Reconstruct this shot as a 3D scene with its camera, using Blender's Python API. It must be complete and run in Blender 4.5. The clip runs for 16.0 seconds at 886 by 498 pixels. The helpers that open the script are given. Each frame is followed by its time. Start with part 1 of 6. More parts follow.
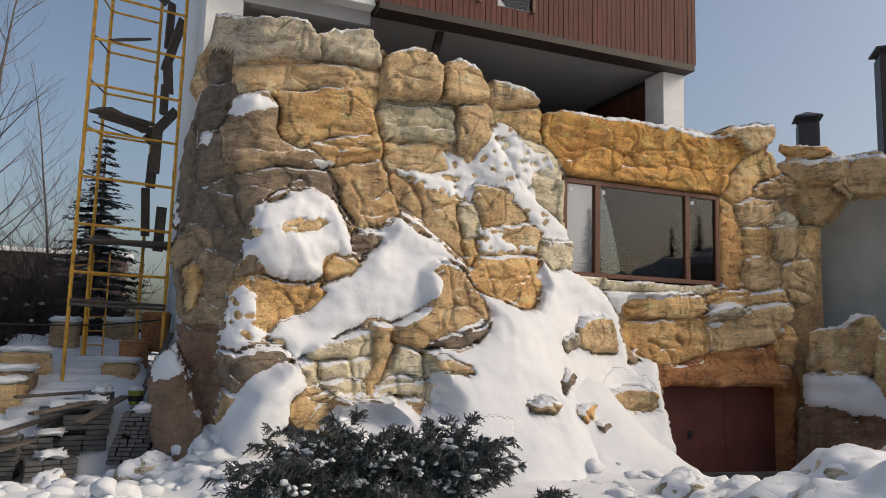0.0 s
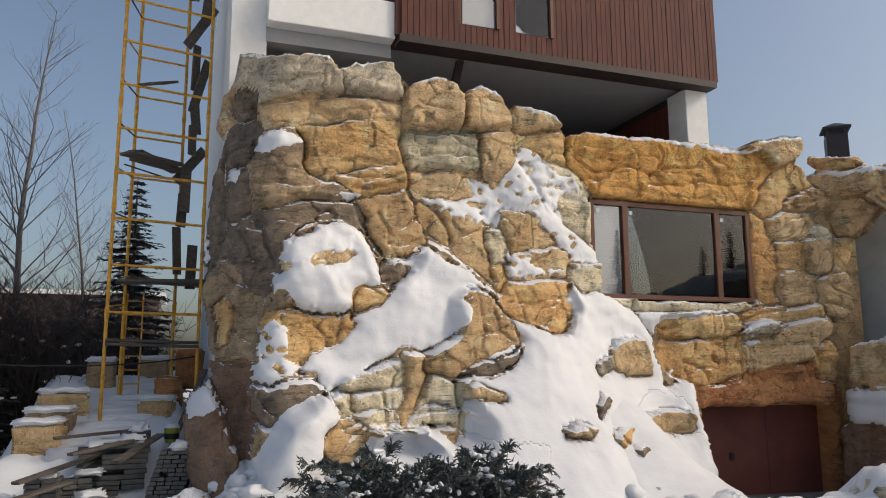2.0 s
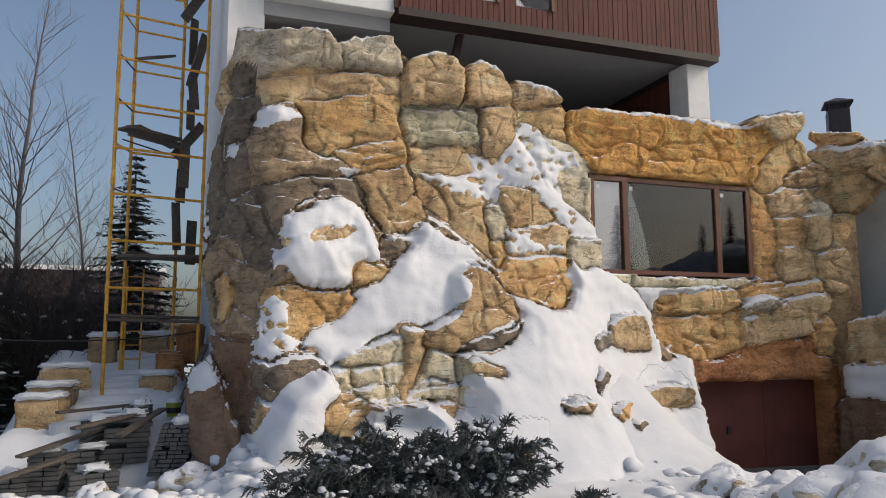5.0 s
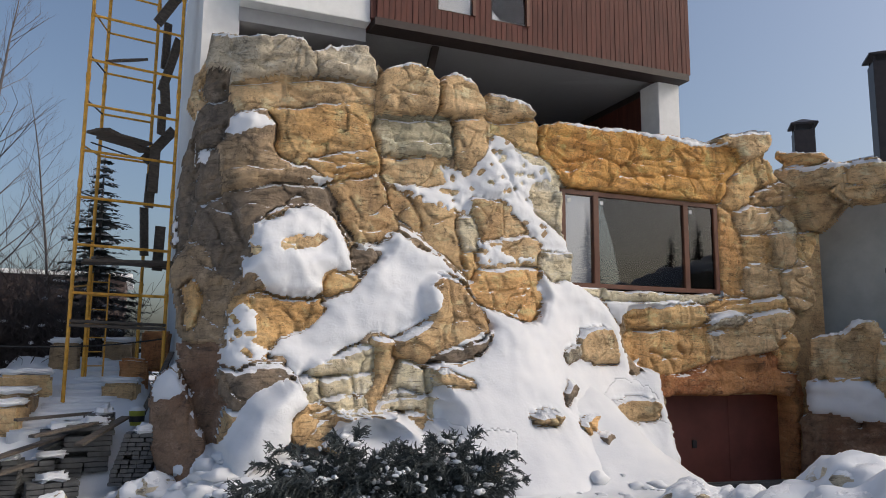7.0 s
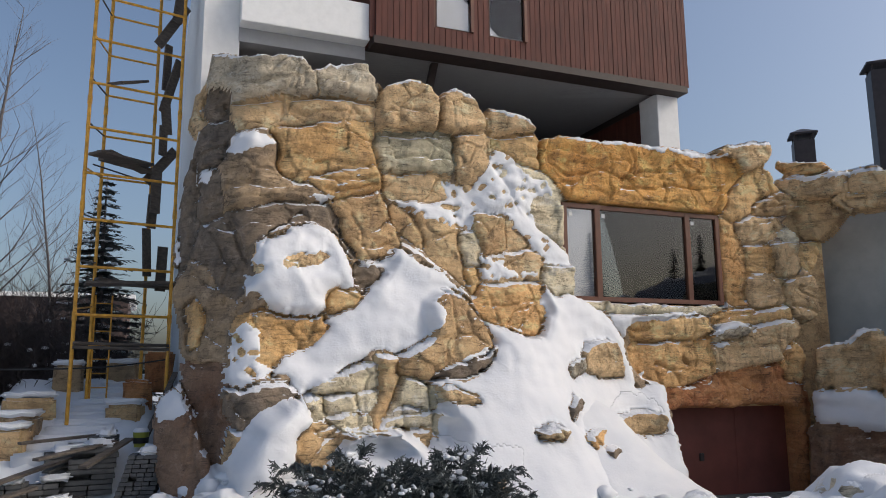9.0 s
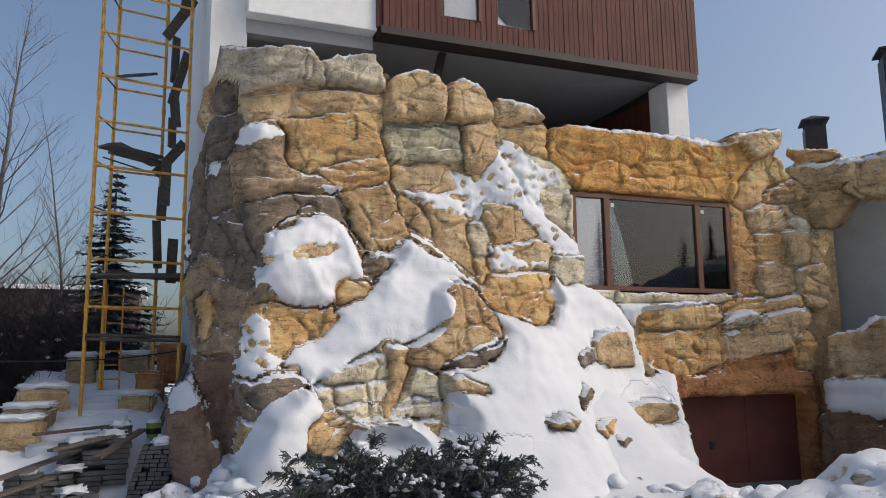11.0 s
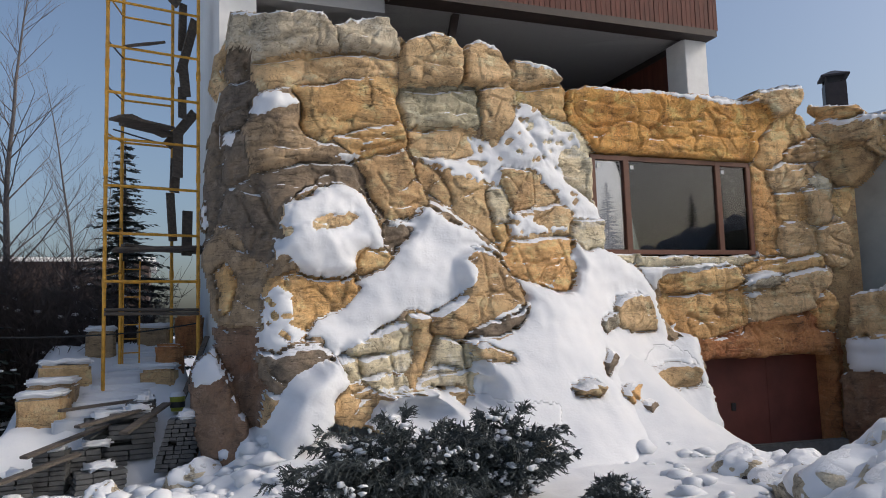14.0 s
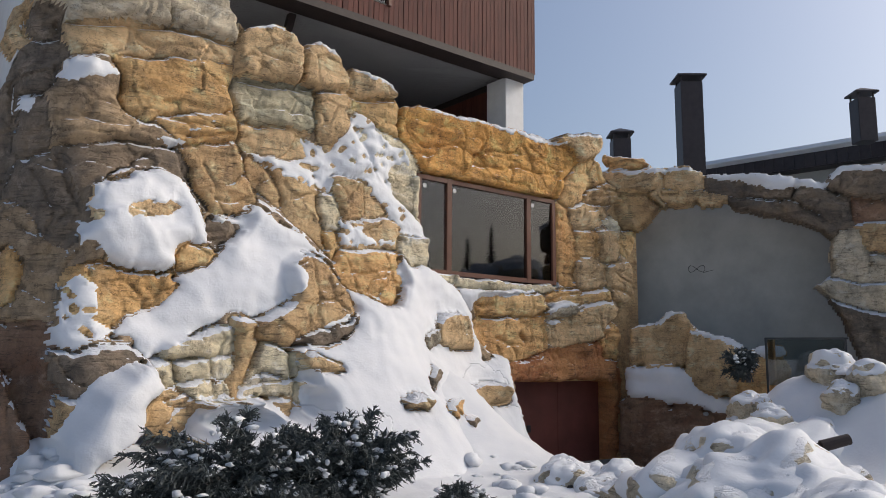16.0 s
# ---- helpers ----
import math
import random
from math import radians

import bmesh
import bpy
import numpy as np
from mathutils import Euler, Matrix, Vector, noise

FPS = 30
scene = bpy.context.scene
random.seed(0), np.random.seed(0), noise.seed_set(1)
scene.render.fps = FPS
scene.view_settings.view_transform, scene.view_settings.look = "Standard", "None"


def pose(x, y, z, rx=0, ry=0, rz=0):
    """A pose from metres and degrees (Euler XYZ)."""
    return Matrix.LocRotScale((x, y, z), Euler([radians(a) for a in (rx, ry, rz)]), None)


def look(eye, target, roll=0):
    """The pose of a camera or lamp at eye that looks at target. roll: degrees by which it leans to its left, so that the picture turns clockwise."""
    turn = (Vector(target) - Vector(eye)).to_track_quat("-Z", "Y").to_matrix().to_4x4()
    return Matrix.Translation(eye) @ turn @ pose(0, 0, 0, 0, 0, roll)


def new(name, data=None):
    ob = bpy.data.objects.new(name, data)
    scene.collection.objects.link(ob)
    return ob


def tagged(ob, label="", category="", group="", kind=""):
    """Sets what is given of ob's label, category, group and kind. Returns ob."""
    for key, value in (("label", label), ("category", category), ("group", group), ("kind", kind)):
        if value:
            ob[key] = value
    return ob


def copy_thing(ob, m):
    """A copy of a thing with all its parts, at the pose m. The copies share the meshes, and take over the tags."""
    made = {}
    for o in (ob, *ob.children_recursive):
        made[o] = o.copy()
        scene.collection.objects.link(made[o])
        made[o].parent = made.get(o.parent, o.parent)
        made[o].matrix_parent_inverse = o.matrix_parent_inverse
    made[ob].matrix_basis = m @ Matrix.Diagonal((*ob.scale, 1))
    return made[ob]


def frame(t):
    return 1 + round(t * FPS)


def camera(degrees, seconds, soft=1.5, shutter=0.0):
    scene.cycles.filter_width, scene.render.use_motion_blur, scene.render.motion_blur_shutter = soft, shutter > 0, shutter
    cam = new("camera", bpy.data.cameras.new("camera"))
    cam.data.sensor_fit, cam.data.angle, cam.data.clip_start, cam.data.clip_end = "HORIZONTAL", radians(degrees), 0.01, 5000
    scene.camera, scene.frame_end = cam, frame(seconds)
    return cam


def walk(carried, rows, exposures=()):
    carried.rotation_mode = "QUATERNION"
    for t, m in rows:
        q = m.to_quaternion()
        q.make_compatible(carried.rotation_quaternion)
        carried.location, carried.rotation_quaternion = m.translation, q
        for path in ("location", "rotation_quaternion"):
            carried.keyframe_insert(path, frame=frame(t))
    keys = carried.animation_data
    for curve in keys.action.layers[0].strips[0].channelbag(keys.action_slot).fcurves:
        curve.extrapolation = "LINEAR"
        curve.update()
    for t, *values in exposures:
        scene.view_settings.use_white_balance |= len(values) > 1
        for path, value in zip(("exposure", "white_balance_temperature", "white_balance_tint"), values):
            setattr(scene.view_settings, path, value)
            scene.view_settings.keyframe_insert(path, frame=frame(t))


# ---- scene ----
cam = camera(61.87, 16.0, soft=0.95)
ROWS = [
    (0, 0.062, -0.022, 2.411, 97.00, -1.63, -22.28),
    (0.5, 0.062, -0.022, 2.411, 99.99, -0.79, -23.83),
    (1, 0.062, -0.022, 2.411, 99.91, 0.44, -22.84),
    (1.5, 0.062, -0.022, 2.411, 98.74, 0.41, -22.00),
    (2, 0.062, -0.022, 2.411, 99.10, 0.28, -19.84),
    (2.5, 0.062, -0.022, 2.411, 97.78, -0.02, -20.45),
    (3, 0.062, -0.022, 2.411, 97.77, 1.23, -20.25),
    (5.5, 0.062, -0.022, 2.411, 97.17, 0.02, -19.98),
    (6, 0.062, -0.022, 2.411, 97.55, -0.40, -20.71),
    (6.5, 0.062, -0.022, 2.411, 97.14, -0.34, -21.77),
    (7, 0.062, -0.022, 2.411, 98.06, -0.50, -22.19),
    (7.5, 0.062, -0.022, 2.411, 99.92, -2.05, -25.52),
    (8, 0.062, -0.022, 2.411, 100.61, -1.62, -25.35),
    (8.5, 0.062, -0.022, 2.411, 99.73, 0.22, -22.46),
    (11, 0.062, -0.022, 2.411, 98.52, 0.71, -21.12),
    (11.5, 0.062, -0.022, 2.411, 99.01, 0.18, -19.88),
    (12, 0.062, -0.022, 2.411, 98.34, -0.55, -19.54),
    (12.5, 0.062, -0.022, 2.411, 98.04, -0.21, -19.63),
    (13, 0.062, -0.022, 2.411, 97.02, 0.13, -19.06),
    (13.5, 0.062, -0.022, 2.411, 95.97, 2.18, -18.13),
    (14, -0.127, 0.221, 2.507, 95.70, 1.82, -20.64),
    (14.5, -0.299, 0.453, 2.431, 96.40, 1.59, -23.53),
    (15, -0.418, 0.659, 2.302, 96.50, -0.72, -26.42),
    (15.5, -0.625, 0.863, 2.314, 96.88, 0.14, -31.54),
    (16, -0.798, 1.037, 2.153, 98.17, -0.50, -38.72),
]
walk(cam, [(t, pose(x, y, z, rx, ry, rz)) for t, x, y, z, rx, ry, rz in ROWS],
     [(0, 0.08, 7300, 10), (3, 0.06, 7150, 10), (7, 0.03, 6750, 10), (12.5, 0.07, 6600, 10), (16, 0.04, 6650, 10)])

# ---- light ----
world = bpy.data.worlds.new("sky")
scene.world = world
world.use_nodes = True
wn = world.node_tree
sky = wn.nodes.new("ShaderNodeTexSky")
sky.sky_type = "NISHITA"
sky.sun_disc = False
SUN_EL, SUN_AZ = 38.0, 118.0      # azimuth clockwise from +y, where the sun stands
sky.sun_elevation, sky.sun_rotation = radians(SUN_EL), radians(SUN_AZ)
sky.air_density, sky.dust_density, sky.ozone_density = 1.0, 4.5, 2.4
bg = wn.nodes["Background"]
bg.inputs["Strength"].default_value = 0.14
wn.links.new(sky.outputs[0], bg.inputs["Color"])
sun = new("sun", bpy.data.lights.new("sun", "SUN"))
sun.data.energy, sun.data.angle, sun.data.color = 0.95, radians(9), (1.0, 0.95, 0.88)
sun_from = Vector((math.sin(radians(SUN_AZ)) * math.cos(radians(SUN_EL)), math.cos(radians(SUN_AZ)) * math.cos(radians(SUN_EL)), math.sin(radians(SUN_EL))))
sun.matrix_world = look(sun_from * 50, (0, 0, 0))


# ---- materials ----
def mat(name, rough=0.8, metal=0.0):
    m = bpy.data.materials.new(name)
    m.use_nodes = True
    p = m.node_tree.nodes["Principled BSDF"]
    p.inputs["Roughness"].default_value, p.inputs["Metallic"].default_value = rough, metal
    return m, m.node_tree, p


def node(nt, kind, **sets):
    n = nt.nodes.new(kind)
    for k, v in sets.items():
        n.inputs[k.replace("_", " ")].default_value = v
    return n


def ramp(nt, source, stops):
    r = nt.nodes.new("ShaderNodeValToRGB")
    while len(r.color_ramp.elements) < len(stops):
        r.color_ramp.elements.new(0.5)
    for e, (pos, col) in zip(r.color_ramp.elements, stops):
        e.position, e.color = pos, (*col, 1) if len(col) == 3 else col
    nt.links.new(source, r.inputs[0])
    return r.outputs[0]


def mix(nt, fac, a, b, blend="MIX"):
    m = nt.nodes.new("ShaderNodeMix")
    m.data_type, m.blend_type = "RGBA", blend
    for sock, val in ((m.inputs[0], fac), (m.inputs[6], a), (m.inputs[7], b)):
        if isinstance(val, (int, float)):
            sock.default_value = val
        elif isinstance(val, tuple):
            sock.default_value = (*val, 1)
        else:
            nt.links.new(val, sock)
    return m.outputs[2]


def coords(nt, scale=(1, 1, 1)):
    g = nt.nodes.new("ShaderNodeNewGeometry")
    mp = nt.nodes.new("ShaderNodeMapping")
    mp.inputs["Scale"].default_value = scale
    nt.links.new(g.outputs["Position"], mp.inputs[0])
    return mp.outputs[0]


def noise_tex(nt, vec, scale, detail=6, rough=0.6, warp=0.0):
    n = node(nt, "ShaderNodeTexNoise", Scale=scale, Detail=detail, Roughness=rough, Distortion=warp)
    nt.links.new(vec, n.inputs["Vector"])
    return n.outputs["Fac"]


def bump(nt, p, height, strength=0.3, distance=0.02):
    b = nt.nodes.new("ShaderNodeBump")
    b.inputs["Strength"].default_value, b.inputs["Distance"].default_value = strength, distance
    nt.links.new(height, b.inputs["Height"])
    nt.links.new(b.outputs[0], p.inputs["Normal"])


def rock_mat(name, base, second, dark, stain=0.5):
    base, second = (tuple(min(0.8, 0.9 * k * c + 0.1 * 1.4 * sum(q) / 3) for k, c in zip((1.45, 1.42, 1.40), q)) for q in (base, second))
    m, nt, p = mat("rock_" + name, 0.85)
    v = coords(nt)
    big = noise_tex(nt, v, 0.9, 4, 0.55, 0.6)
    mid = noise_tex(nt, v, 3.2, 8, 0.65, 0.8)
    fine = noise_tex(nt, v, 22, 6, 0.7)
    flat = noise_tex(nt, coords(nt, (0.7, 0.7, 4.0)), 1.6, 6, 0.6, 0.5)
    col = mix(nt, ramp(nt, big, [(0.4, (0, 0, 0)), (0.62, (1, 1, 1))]), base, second)
    col = mix(nt, ramp(nt, mid, [(0.5, (0, 0, 0)), (0.72, (stain, stain, stain))]), col, dark)
    col = mix(nt, ramp(nt, flat, [(0.54, (0, 0, 0)), (0.7, (0.55, 0.55, 0.55))]), col, tuple(0.45 * c for c in second))
    col = mix(nt, 0.4, col, ramp(nt, fine, [(0.3, (0.55, 0.55, 0.55)), (0.68, (1.28, 1.28, 1.28))]), "MULTIPLY")
    grit = noise_tex(nt, v, 70, 3, 0.7)
    col = mix(nt, 0.12, col, ramp(nt, grit, [(0.3, (0.5, 0.5, 0.5)), (0.68, (1.3, 1.3, 1.3))]), "MULTIPLY")
    streak = noise_tex(nt, coords(nt, (2.6, 2.6, 0.35)), 1.7, 5, 0.6, 0.3)
    col = mix(nt, ramp(nt, streak, [(0.55, (0, 0, 0)), (0.7, (0.45, 0.45, 0.45))]), col, dark)
    pale = noise_tex(nt, coords(nt, (1.3, 1.3, 2.0)), 2.1, 9, 0.7, 0.4)
    col = mix(nt, ramp(nt, pale, [(0.53, (0, 0, 0)), (0.66, (0.5, 0.5, 0.5))]), col, tuple(min(0.75, 1.35 * c + 0.08) for c in base))
    veins = node(nt, "ShaderNodeTexVoronoi", Scale=2.3)
    veins.feature = "DISTANCE_TO_EDGE"
    wv = nt.nodes.new("ShaderNodeVectorMath")
    wn_ = node(nt, "ShaderNodeTexNoise", Scale=2.0, Detail=5.0)
    nt.links.new(v, wn_.inputs["Vector"])
    nt.links.new(v, wv.inputs[0])
    nt.links.new(wn_.outputs["Color"], wv.inputs[1])
    nt.links.new(wv.outputs[0], veins.inputs["Vector"])
    crack = ramp(nt, veins.outputs["Distance"], [(0.0, (0.7, 0.7, 0.7)), (0.014, (0, 0, 0))])
    gate = ramp(nt, mid, [(0.5, (0, 0, 0)), (0.6, (1, 1, 1))])
    fac = mix(nt, 1.0, crack, gate, "MULTIPLY")
    thin = node(nt, "ShaderNodeTexVoronoi", Scale=5.5)
    thin.feature = "DISTANCE_TO_EDGE"
    nt.links.new(wv.outputs[0], thin.inputs["Vector"])
    hair = mix(nt, 1.0, ramp(nt, thin.outputs["Distance"], [(0.0, (0.75, 0.75, 0.75)), (0.018, (0, 0, 0))]), ramp(nt, big, [(0.5, (0, 0, 0)), (0.56, (1, 1, 1))]), "MULTIPLY")
    fac = mix(nt, 1.0, fac, hair, "LIGHTEN")
    lay = noise_tex(nt, coords(nt, (0.9, 0.9, 9.0)), 1.3, 3, 0.5, 1.2)
    line = mix(nt, 1.0, ramp(nt, lay, [(0.478, (0, 0, 0)), (0.495, (0.75, 0.75, 0.75)), (0.512, (0, 0, 0))]), ramp(nt, streak, [(0.4, (0, 0, 0)), (0.55, (1, 1, 1))]), "MULTIPLY")
    fac = mix(nt, 1.0, fac, line, "LIGHTEN")
    col = mix(nt, fac, col, (0.06, 0.045, 0.03))
    geo = nt.nodes.new("ShaderNodeNewGeometry")
    up = nt.nodes.new("ShaderNodeSeparateXYZ")
    nt.links.new(geo.outputs["Normal"], up.inputs[0])
    lift = nt.nodes.new("ShaderNodeMath")
    lift.operation = "MULTIPLY_ADD"
    lift.inputs[1].default_value = 0.55
    nt.links.new(mid, lift.inputs[0])
    nt.links.new(up.outputs["Z"], lift.inputs[2])
    dust = ramp(nt, lift.outputs[0], [(0.97, (0, 0, 0)), (1.0, (1, 1, 1))])
    col = mix(nt, dust, col, (0.84, 0.85, 0.87))
    nt.links.new(col, p.inputs["Base Color"])
    h = mix(nt, 0.6, mid, fine)
    h = mix(nt, fac, h, (0, 0, 0))
    bump(nt, p, h, 0.8, 0.08)
    return m


ROCKS = {
    "grey": rock_mat("grey", (0.50, 0.43, 0.30), (0.37, 0.32, 0.23), (0.12, 0.10, 0.08), 0.7),
    "greygreen": rock_mat("greygreen", (0.44, 0.385, 0.25), (0.30, 0.28, 0.19), (0.10, 0.10, 0.07), 0.7),
    # Grey-brown lowered so the left flank carries its shade in the colour.
    "greybrown_shade": rock_mat("greybrown_shade", (0.19, 0.14, 0.09), (0.125, 0.10, 0.075), (0.08, 0.065, 0.05), 0.75),
    "tan": rock_mat("tan", (0.56, 0.39, 0.20), (0.43, 0.29, 0.14), (0.16, 0.12, 0.08)),
    "cream": rock_mat("cream", (0.58, 0.51, 0.35), (0.50, 0.42, 0.27), (0.25, 0.20, 0.13), 0.4),
    "ochre": rock_mat("ochre", (0.55, 0.36, 0.15), (0.47, 0.27, 0.09), (0.22, 0.16, 0.10)),
    "brownochre": rock_mat("brownochre", (0.48, 0.33, 0.16), (0.40, 0.25, 0.11), (0.13, 0.09, 0.06)),
    "orange": rock_mat("orange", (0.56, 0.34, 0.13), (0.50, 0.26, 0.08), (0.26, 0.15, 0.07), 0.4),
    "orangeochre": rock_mat("orangeochre", (0.60, 0.31, 0.07), (0.53, 0.25, 0.05), (0.20, 0.11, 0.05), 0.55),
    "orangered": rock_mat("orangered", (0.42, 0.19, 0.06), (0.36, 0.13, 0.04), (0.15, 0.08, 0.04)),
    "coremix": rock_mat("coremix", (0.33, 0.23, 0.125), (0.22, 0.16, 0.10), (0.09, 0.07, 0.05), 0.7),
    "brown": rock_mat("brown", (0.22, 0.135, 0.08), (0.17, 0.085, 0.045), (0.10, 0.07, 0.05)),
}


def snow_mat():
    m, nt, p = mat("snow", 0.6)
    v = coords(nt)
    a, b = noise_tex(nt, v, 1.4, 5), noise_tex(nt, v, 26, 4)
    nt.links.new(mix(nt, ramp(nt, a, [(0.35, (0, 0, 0)), (0.7, (1, 1, 1))]), (0.65, 0.67, 0.70), (0.73, 0.74, 0.755)), p.inputs["Base Color"])
    bump(nt, p, mix(nt, 0.5, a, b), 0.35, 0.03)
    return m


SNOW = snow_mat()


def plain(name, col, rough=0.7, metal=0.0, vary=0.25, scale=6.0, relief=0.12, stretch=(1, 1, 1)):
    """Paint, plaster, metal or timber with grain at two scales."""
    m, nt, p = mat(name, rough, metal)
    v = coords(nt, stretch)
    a, b = noise_tex(nt, v, scale, 6), noise_tex(nt, v, scale * 7, 4)
    info = nt.nodes.new("ShaderNodeObjectInfo")
    c = mix(nt, ramp(nt, a, [(0.3, (0, 0, 0)), (0.7, (1, 1, 1))]), tuple(x * (1 - vary) for x in col), tuple(min(1, x * (1 + vary)) for x in col))
    c = mix(nt, 0.3 * (vary > 0), c, ramp(nt, info.outputs["Random"], [(0, (0.6, 0.6, 0.6)), (1, (1.15, 1.15, 1.15))]), "MULTIPLY")
    nt.links.new(c, p.inputs["Base Color"])
    bump(nt, p, mix(nt, 0.5, a, b), relief, 0.02)
    return m


WHITE = plain("white_plaster", (0.74, 0.74, 0.72), 0.8, vary=0.05)
# Plaster darkened so the shade under the storey sits in the base colour.
SOFFIT_SHADE = plain("shaded_soffit_plaster", (0.36, 0.36, 0.36), 0.8, vary=0.06)
GREYWALL = plain("grey_plaster", (0.44, 0.45, 0.42), 0.85, vary=0.16, scale=1.2)
WOOD = plain("red_brown_boards", (0.105, 0.032, 0.021), 0.75, vary=0.3, scale=3, stretch=(4, 4, 0.5))
DARKWOOD = plain("dark_brown_trim", (0.035, 0.022, 0.018), 0.6, vary=0.2)
FRAME = plain("brown_window_frame", (0.13, 0.050, 0.028), 0.45, vary=0.15)
DOORRED = plain("oxide_red_door", (0.155, 0.048, 0.036), 0.5, vary=0.22, scale=1.5)
# Near-black base colour puts the gloom of unlit interiors into the surface.
DARK = plain("unlit_interior_shade", (0.014, 0.015, 0.017), 0.8, vary=0.2)
YELLOW = plain("yellow_paint", (0.62, 0.31, 0.035), 0.5, vary=0.3, scale=9)
PLANK = plain("weathered_plank", (0.095, 0.078, 0.064), 0.8, vary=0.4, scale=4, stretch=(1, 6, 6))
PAVER = plain("grey_concrete", (0.10, 0.102, 0.102), 0.85, vary=0.25, scale=9)
METAL = plain("dark_sheet_metal", (0.045, 0.035, 0.035), 0.45, 0.3, vary=0.2)
BARK = plain("bark", (0.13, 0.115, 0.11), 0.9, vary=0.3, scale=12)
NEEDLE = plain("needles", (0.022, 0.035, 0.028), 0.7, vary=0.4, scale=10)
BUSHLEAF = plain("juniper", (0.052, 0.064, 0.064), 0.7, vary=0.4, scale=14)
THICKET = plain("bare_twigs", (0.06, 0.045, 0.04), 0.9, vary=0.4)
BRICKRED = plain("far_brick", (0.10, 0.068, 0.058), 0.9, vary=0.2)
RUBBER = plain("black_cable", (0.02, 0.02, 0.02), 0.6, vary=0.0)
BLACK = plain("black_metal", (0.03, 0.03, 0.032), 0.5, vary=0.1)


def glass_mat(tint):
    m = bpy.data.materials.new("window_glass")
    m.use_nodes = True
    nt = m.node_tree
    nt.nodes.remove(nt.nodes["Principled BSDF"])
    tr, gl = nt.nodes.new("ShaderNodeBsdfTransparent"), nt.nodes.new("ShaderNodeBsdfGlossy")
    tr.inputs[0].default_value, gl.inputs["Roughness"].default_value = tint, 0.0
    fr, mx = node(nt, "ShaderNodeFresnel", IOR=1.7), nt.nodes.new("ShaderNodeMixShader")
    nt.links.new(fr.outputs[0], mx.inputs[0])
    nt.links.new(tr.outputs[0], mx.inputs[1])
    nt.links.new(gl.outputs[0], mx.inputs[2])
    nt.links.new(mx.outputs[0], nt.nodes["Material Output"].inputs[0])
    return m


GLASS, CLEAR = glass_mat((0.55, 0.6, 0.62, 1)), glass_mat((0.97, 0.97, 0.97, 1))


# ---- building helpers ----
class Soup:
    """Many small pieces in one mesh: plain lists of corners and faces."""

    def __init__(self):
        self.v, self.f = [], []

    def rod(self, a, b, r0, r1, n=4):
        d = (b - a)
        if d.length < 1e-6:
            return
        d.normalize()
        s = d.orthogonal().normalized()
        t = d.cross(s)
        k = len(self.v)
        for i in range(n):
            w = s * math.cos(6.2832 * i / n) + t * math.sin(6.2832 * i / n)
            self.v += [a + w * r0, b + w * r1]
        for i in range(n):
            j = (i + 1) % n
            self.f.append((k + 2 * i, k + 2 * j, k + 2 * j + 1, k + 2 * i + 1))

    def leaf(self, points):
        k = len(self.v)
        self.v += points
        self.f.append(tuple(range(k, k + len(points))))

    def lump(self, c, rx, ry, rz, n=7, m=4, rough=0.3):
        """A small uneven clump of snow."""
        k = len(self.v)
        for i in range(m + 1):
            th = math.pi * i / m
            for j in range(n):
                ph = 6.2832 * j / n
                w = Vector((math.sin(th) * math.cos(ph), math.sin(th) * math.sin(ph), math.cos(th)))
                g = 1 + rough * noise.noise((c + w * 0.3) * 9) * math.sin(th)
                self.v.append(c + Vector((w.x * rx * g, w.y * ry * g, w.z * rz)))
        for i in range(m):
            for j in range(n):
                q = (j + 1) % n
                self.f.append((k + i * n + j, k + (i + 1) * n + j, k + (i + 1) * n + q, k + i * n + q))


def mesh_of(name, bm, material, smooth=False):
    me = bpy.data.meshes.new(name)
    if isinstance(bm, Soup):
        me.from_pydata(bm.v, [], bm.f)
    else:
        bm.to_mesh(me)
        bm.free()
    me.materials.append(material)
    if smooth:
        me.polygons.foreach_set("use_smooth", [True] * len(me.polygons))
    return me


def part(name, bm, material, parent=None, label="", smooth=False):
    """One mesh object, under a thing or a part where one is given."""
    ob = new(name, mesh_of(name, bm, material, smooth))
    if parent:
        ob.parent = parent
    return tagged(ob, label)


def thing(name, label, category, place=(0, 0, 0), group="", kind="", turn=0):
    ob = new(name)
    ob.matrix_basis = pose(*place, 0, 0, turn)
    return tagged(ob, label, category, group, kind)


def box(bm, x0, x1, y0, y1, z0, z1, bevel=0.0, m=None):
    g = bmesh.ops.create_cube(bm, size=1)["verts"]
    t = Matrix.Translation(((x0 + x1) / 2, (y0 + y1) / 2, (z0 + z1) / 2)) @ Matrix.Diagonal((x1 - x0, y1 - y0, z1 - z0, 1))
    bmesh.ops.transform(bm, matrix=(m @ t) if m else t, verts=g)
    if bevel:
        es = list({e for v in g for e in v.link_edges})
        bmesh.ops.bevel(bm, geom=es, offset=bevel, segments=2, affect="EDGES")
    return bm


def boxed(x0, x1, y0, y1, z0, z1, bevel=0.0, m=None):
    return box(bmesh.new(), x0, x1, y0, y1, z0, z1, bevel, m)


def tube(bm, a, b, r0, r1=None, n=8):
    """A tapered rod from a to b."""
    a, b = Vector(a), Vector(b)
    d = b - a
    if d.length < 1e-5:
        return bm
    rot = d.to_track_quat("Z", "Y").to_matrix().to_4x4()
    bmesh.ops.create_cone(bm, cap_ends=True, segments=n, radius1=r0, radius2=r0 if r1 is None else r1, depth=d.length, matrix=Matrix.Translation((a + b) / 2) @ rot)
    return bm


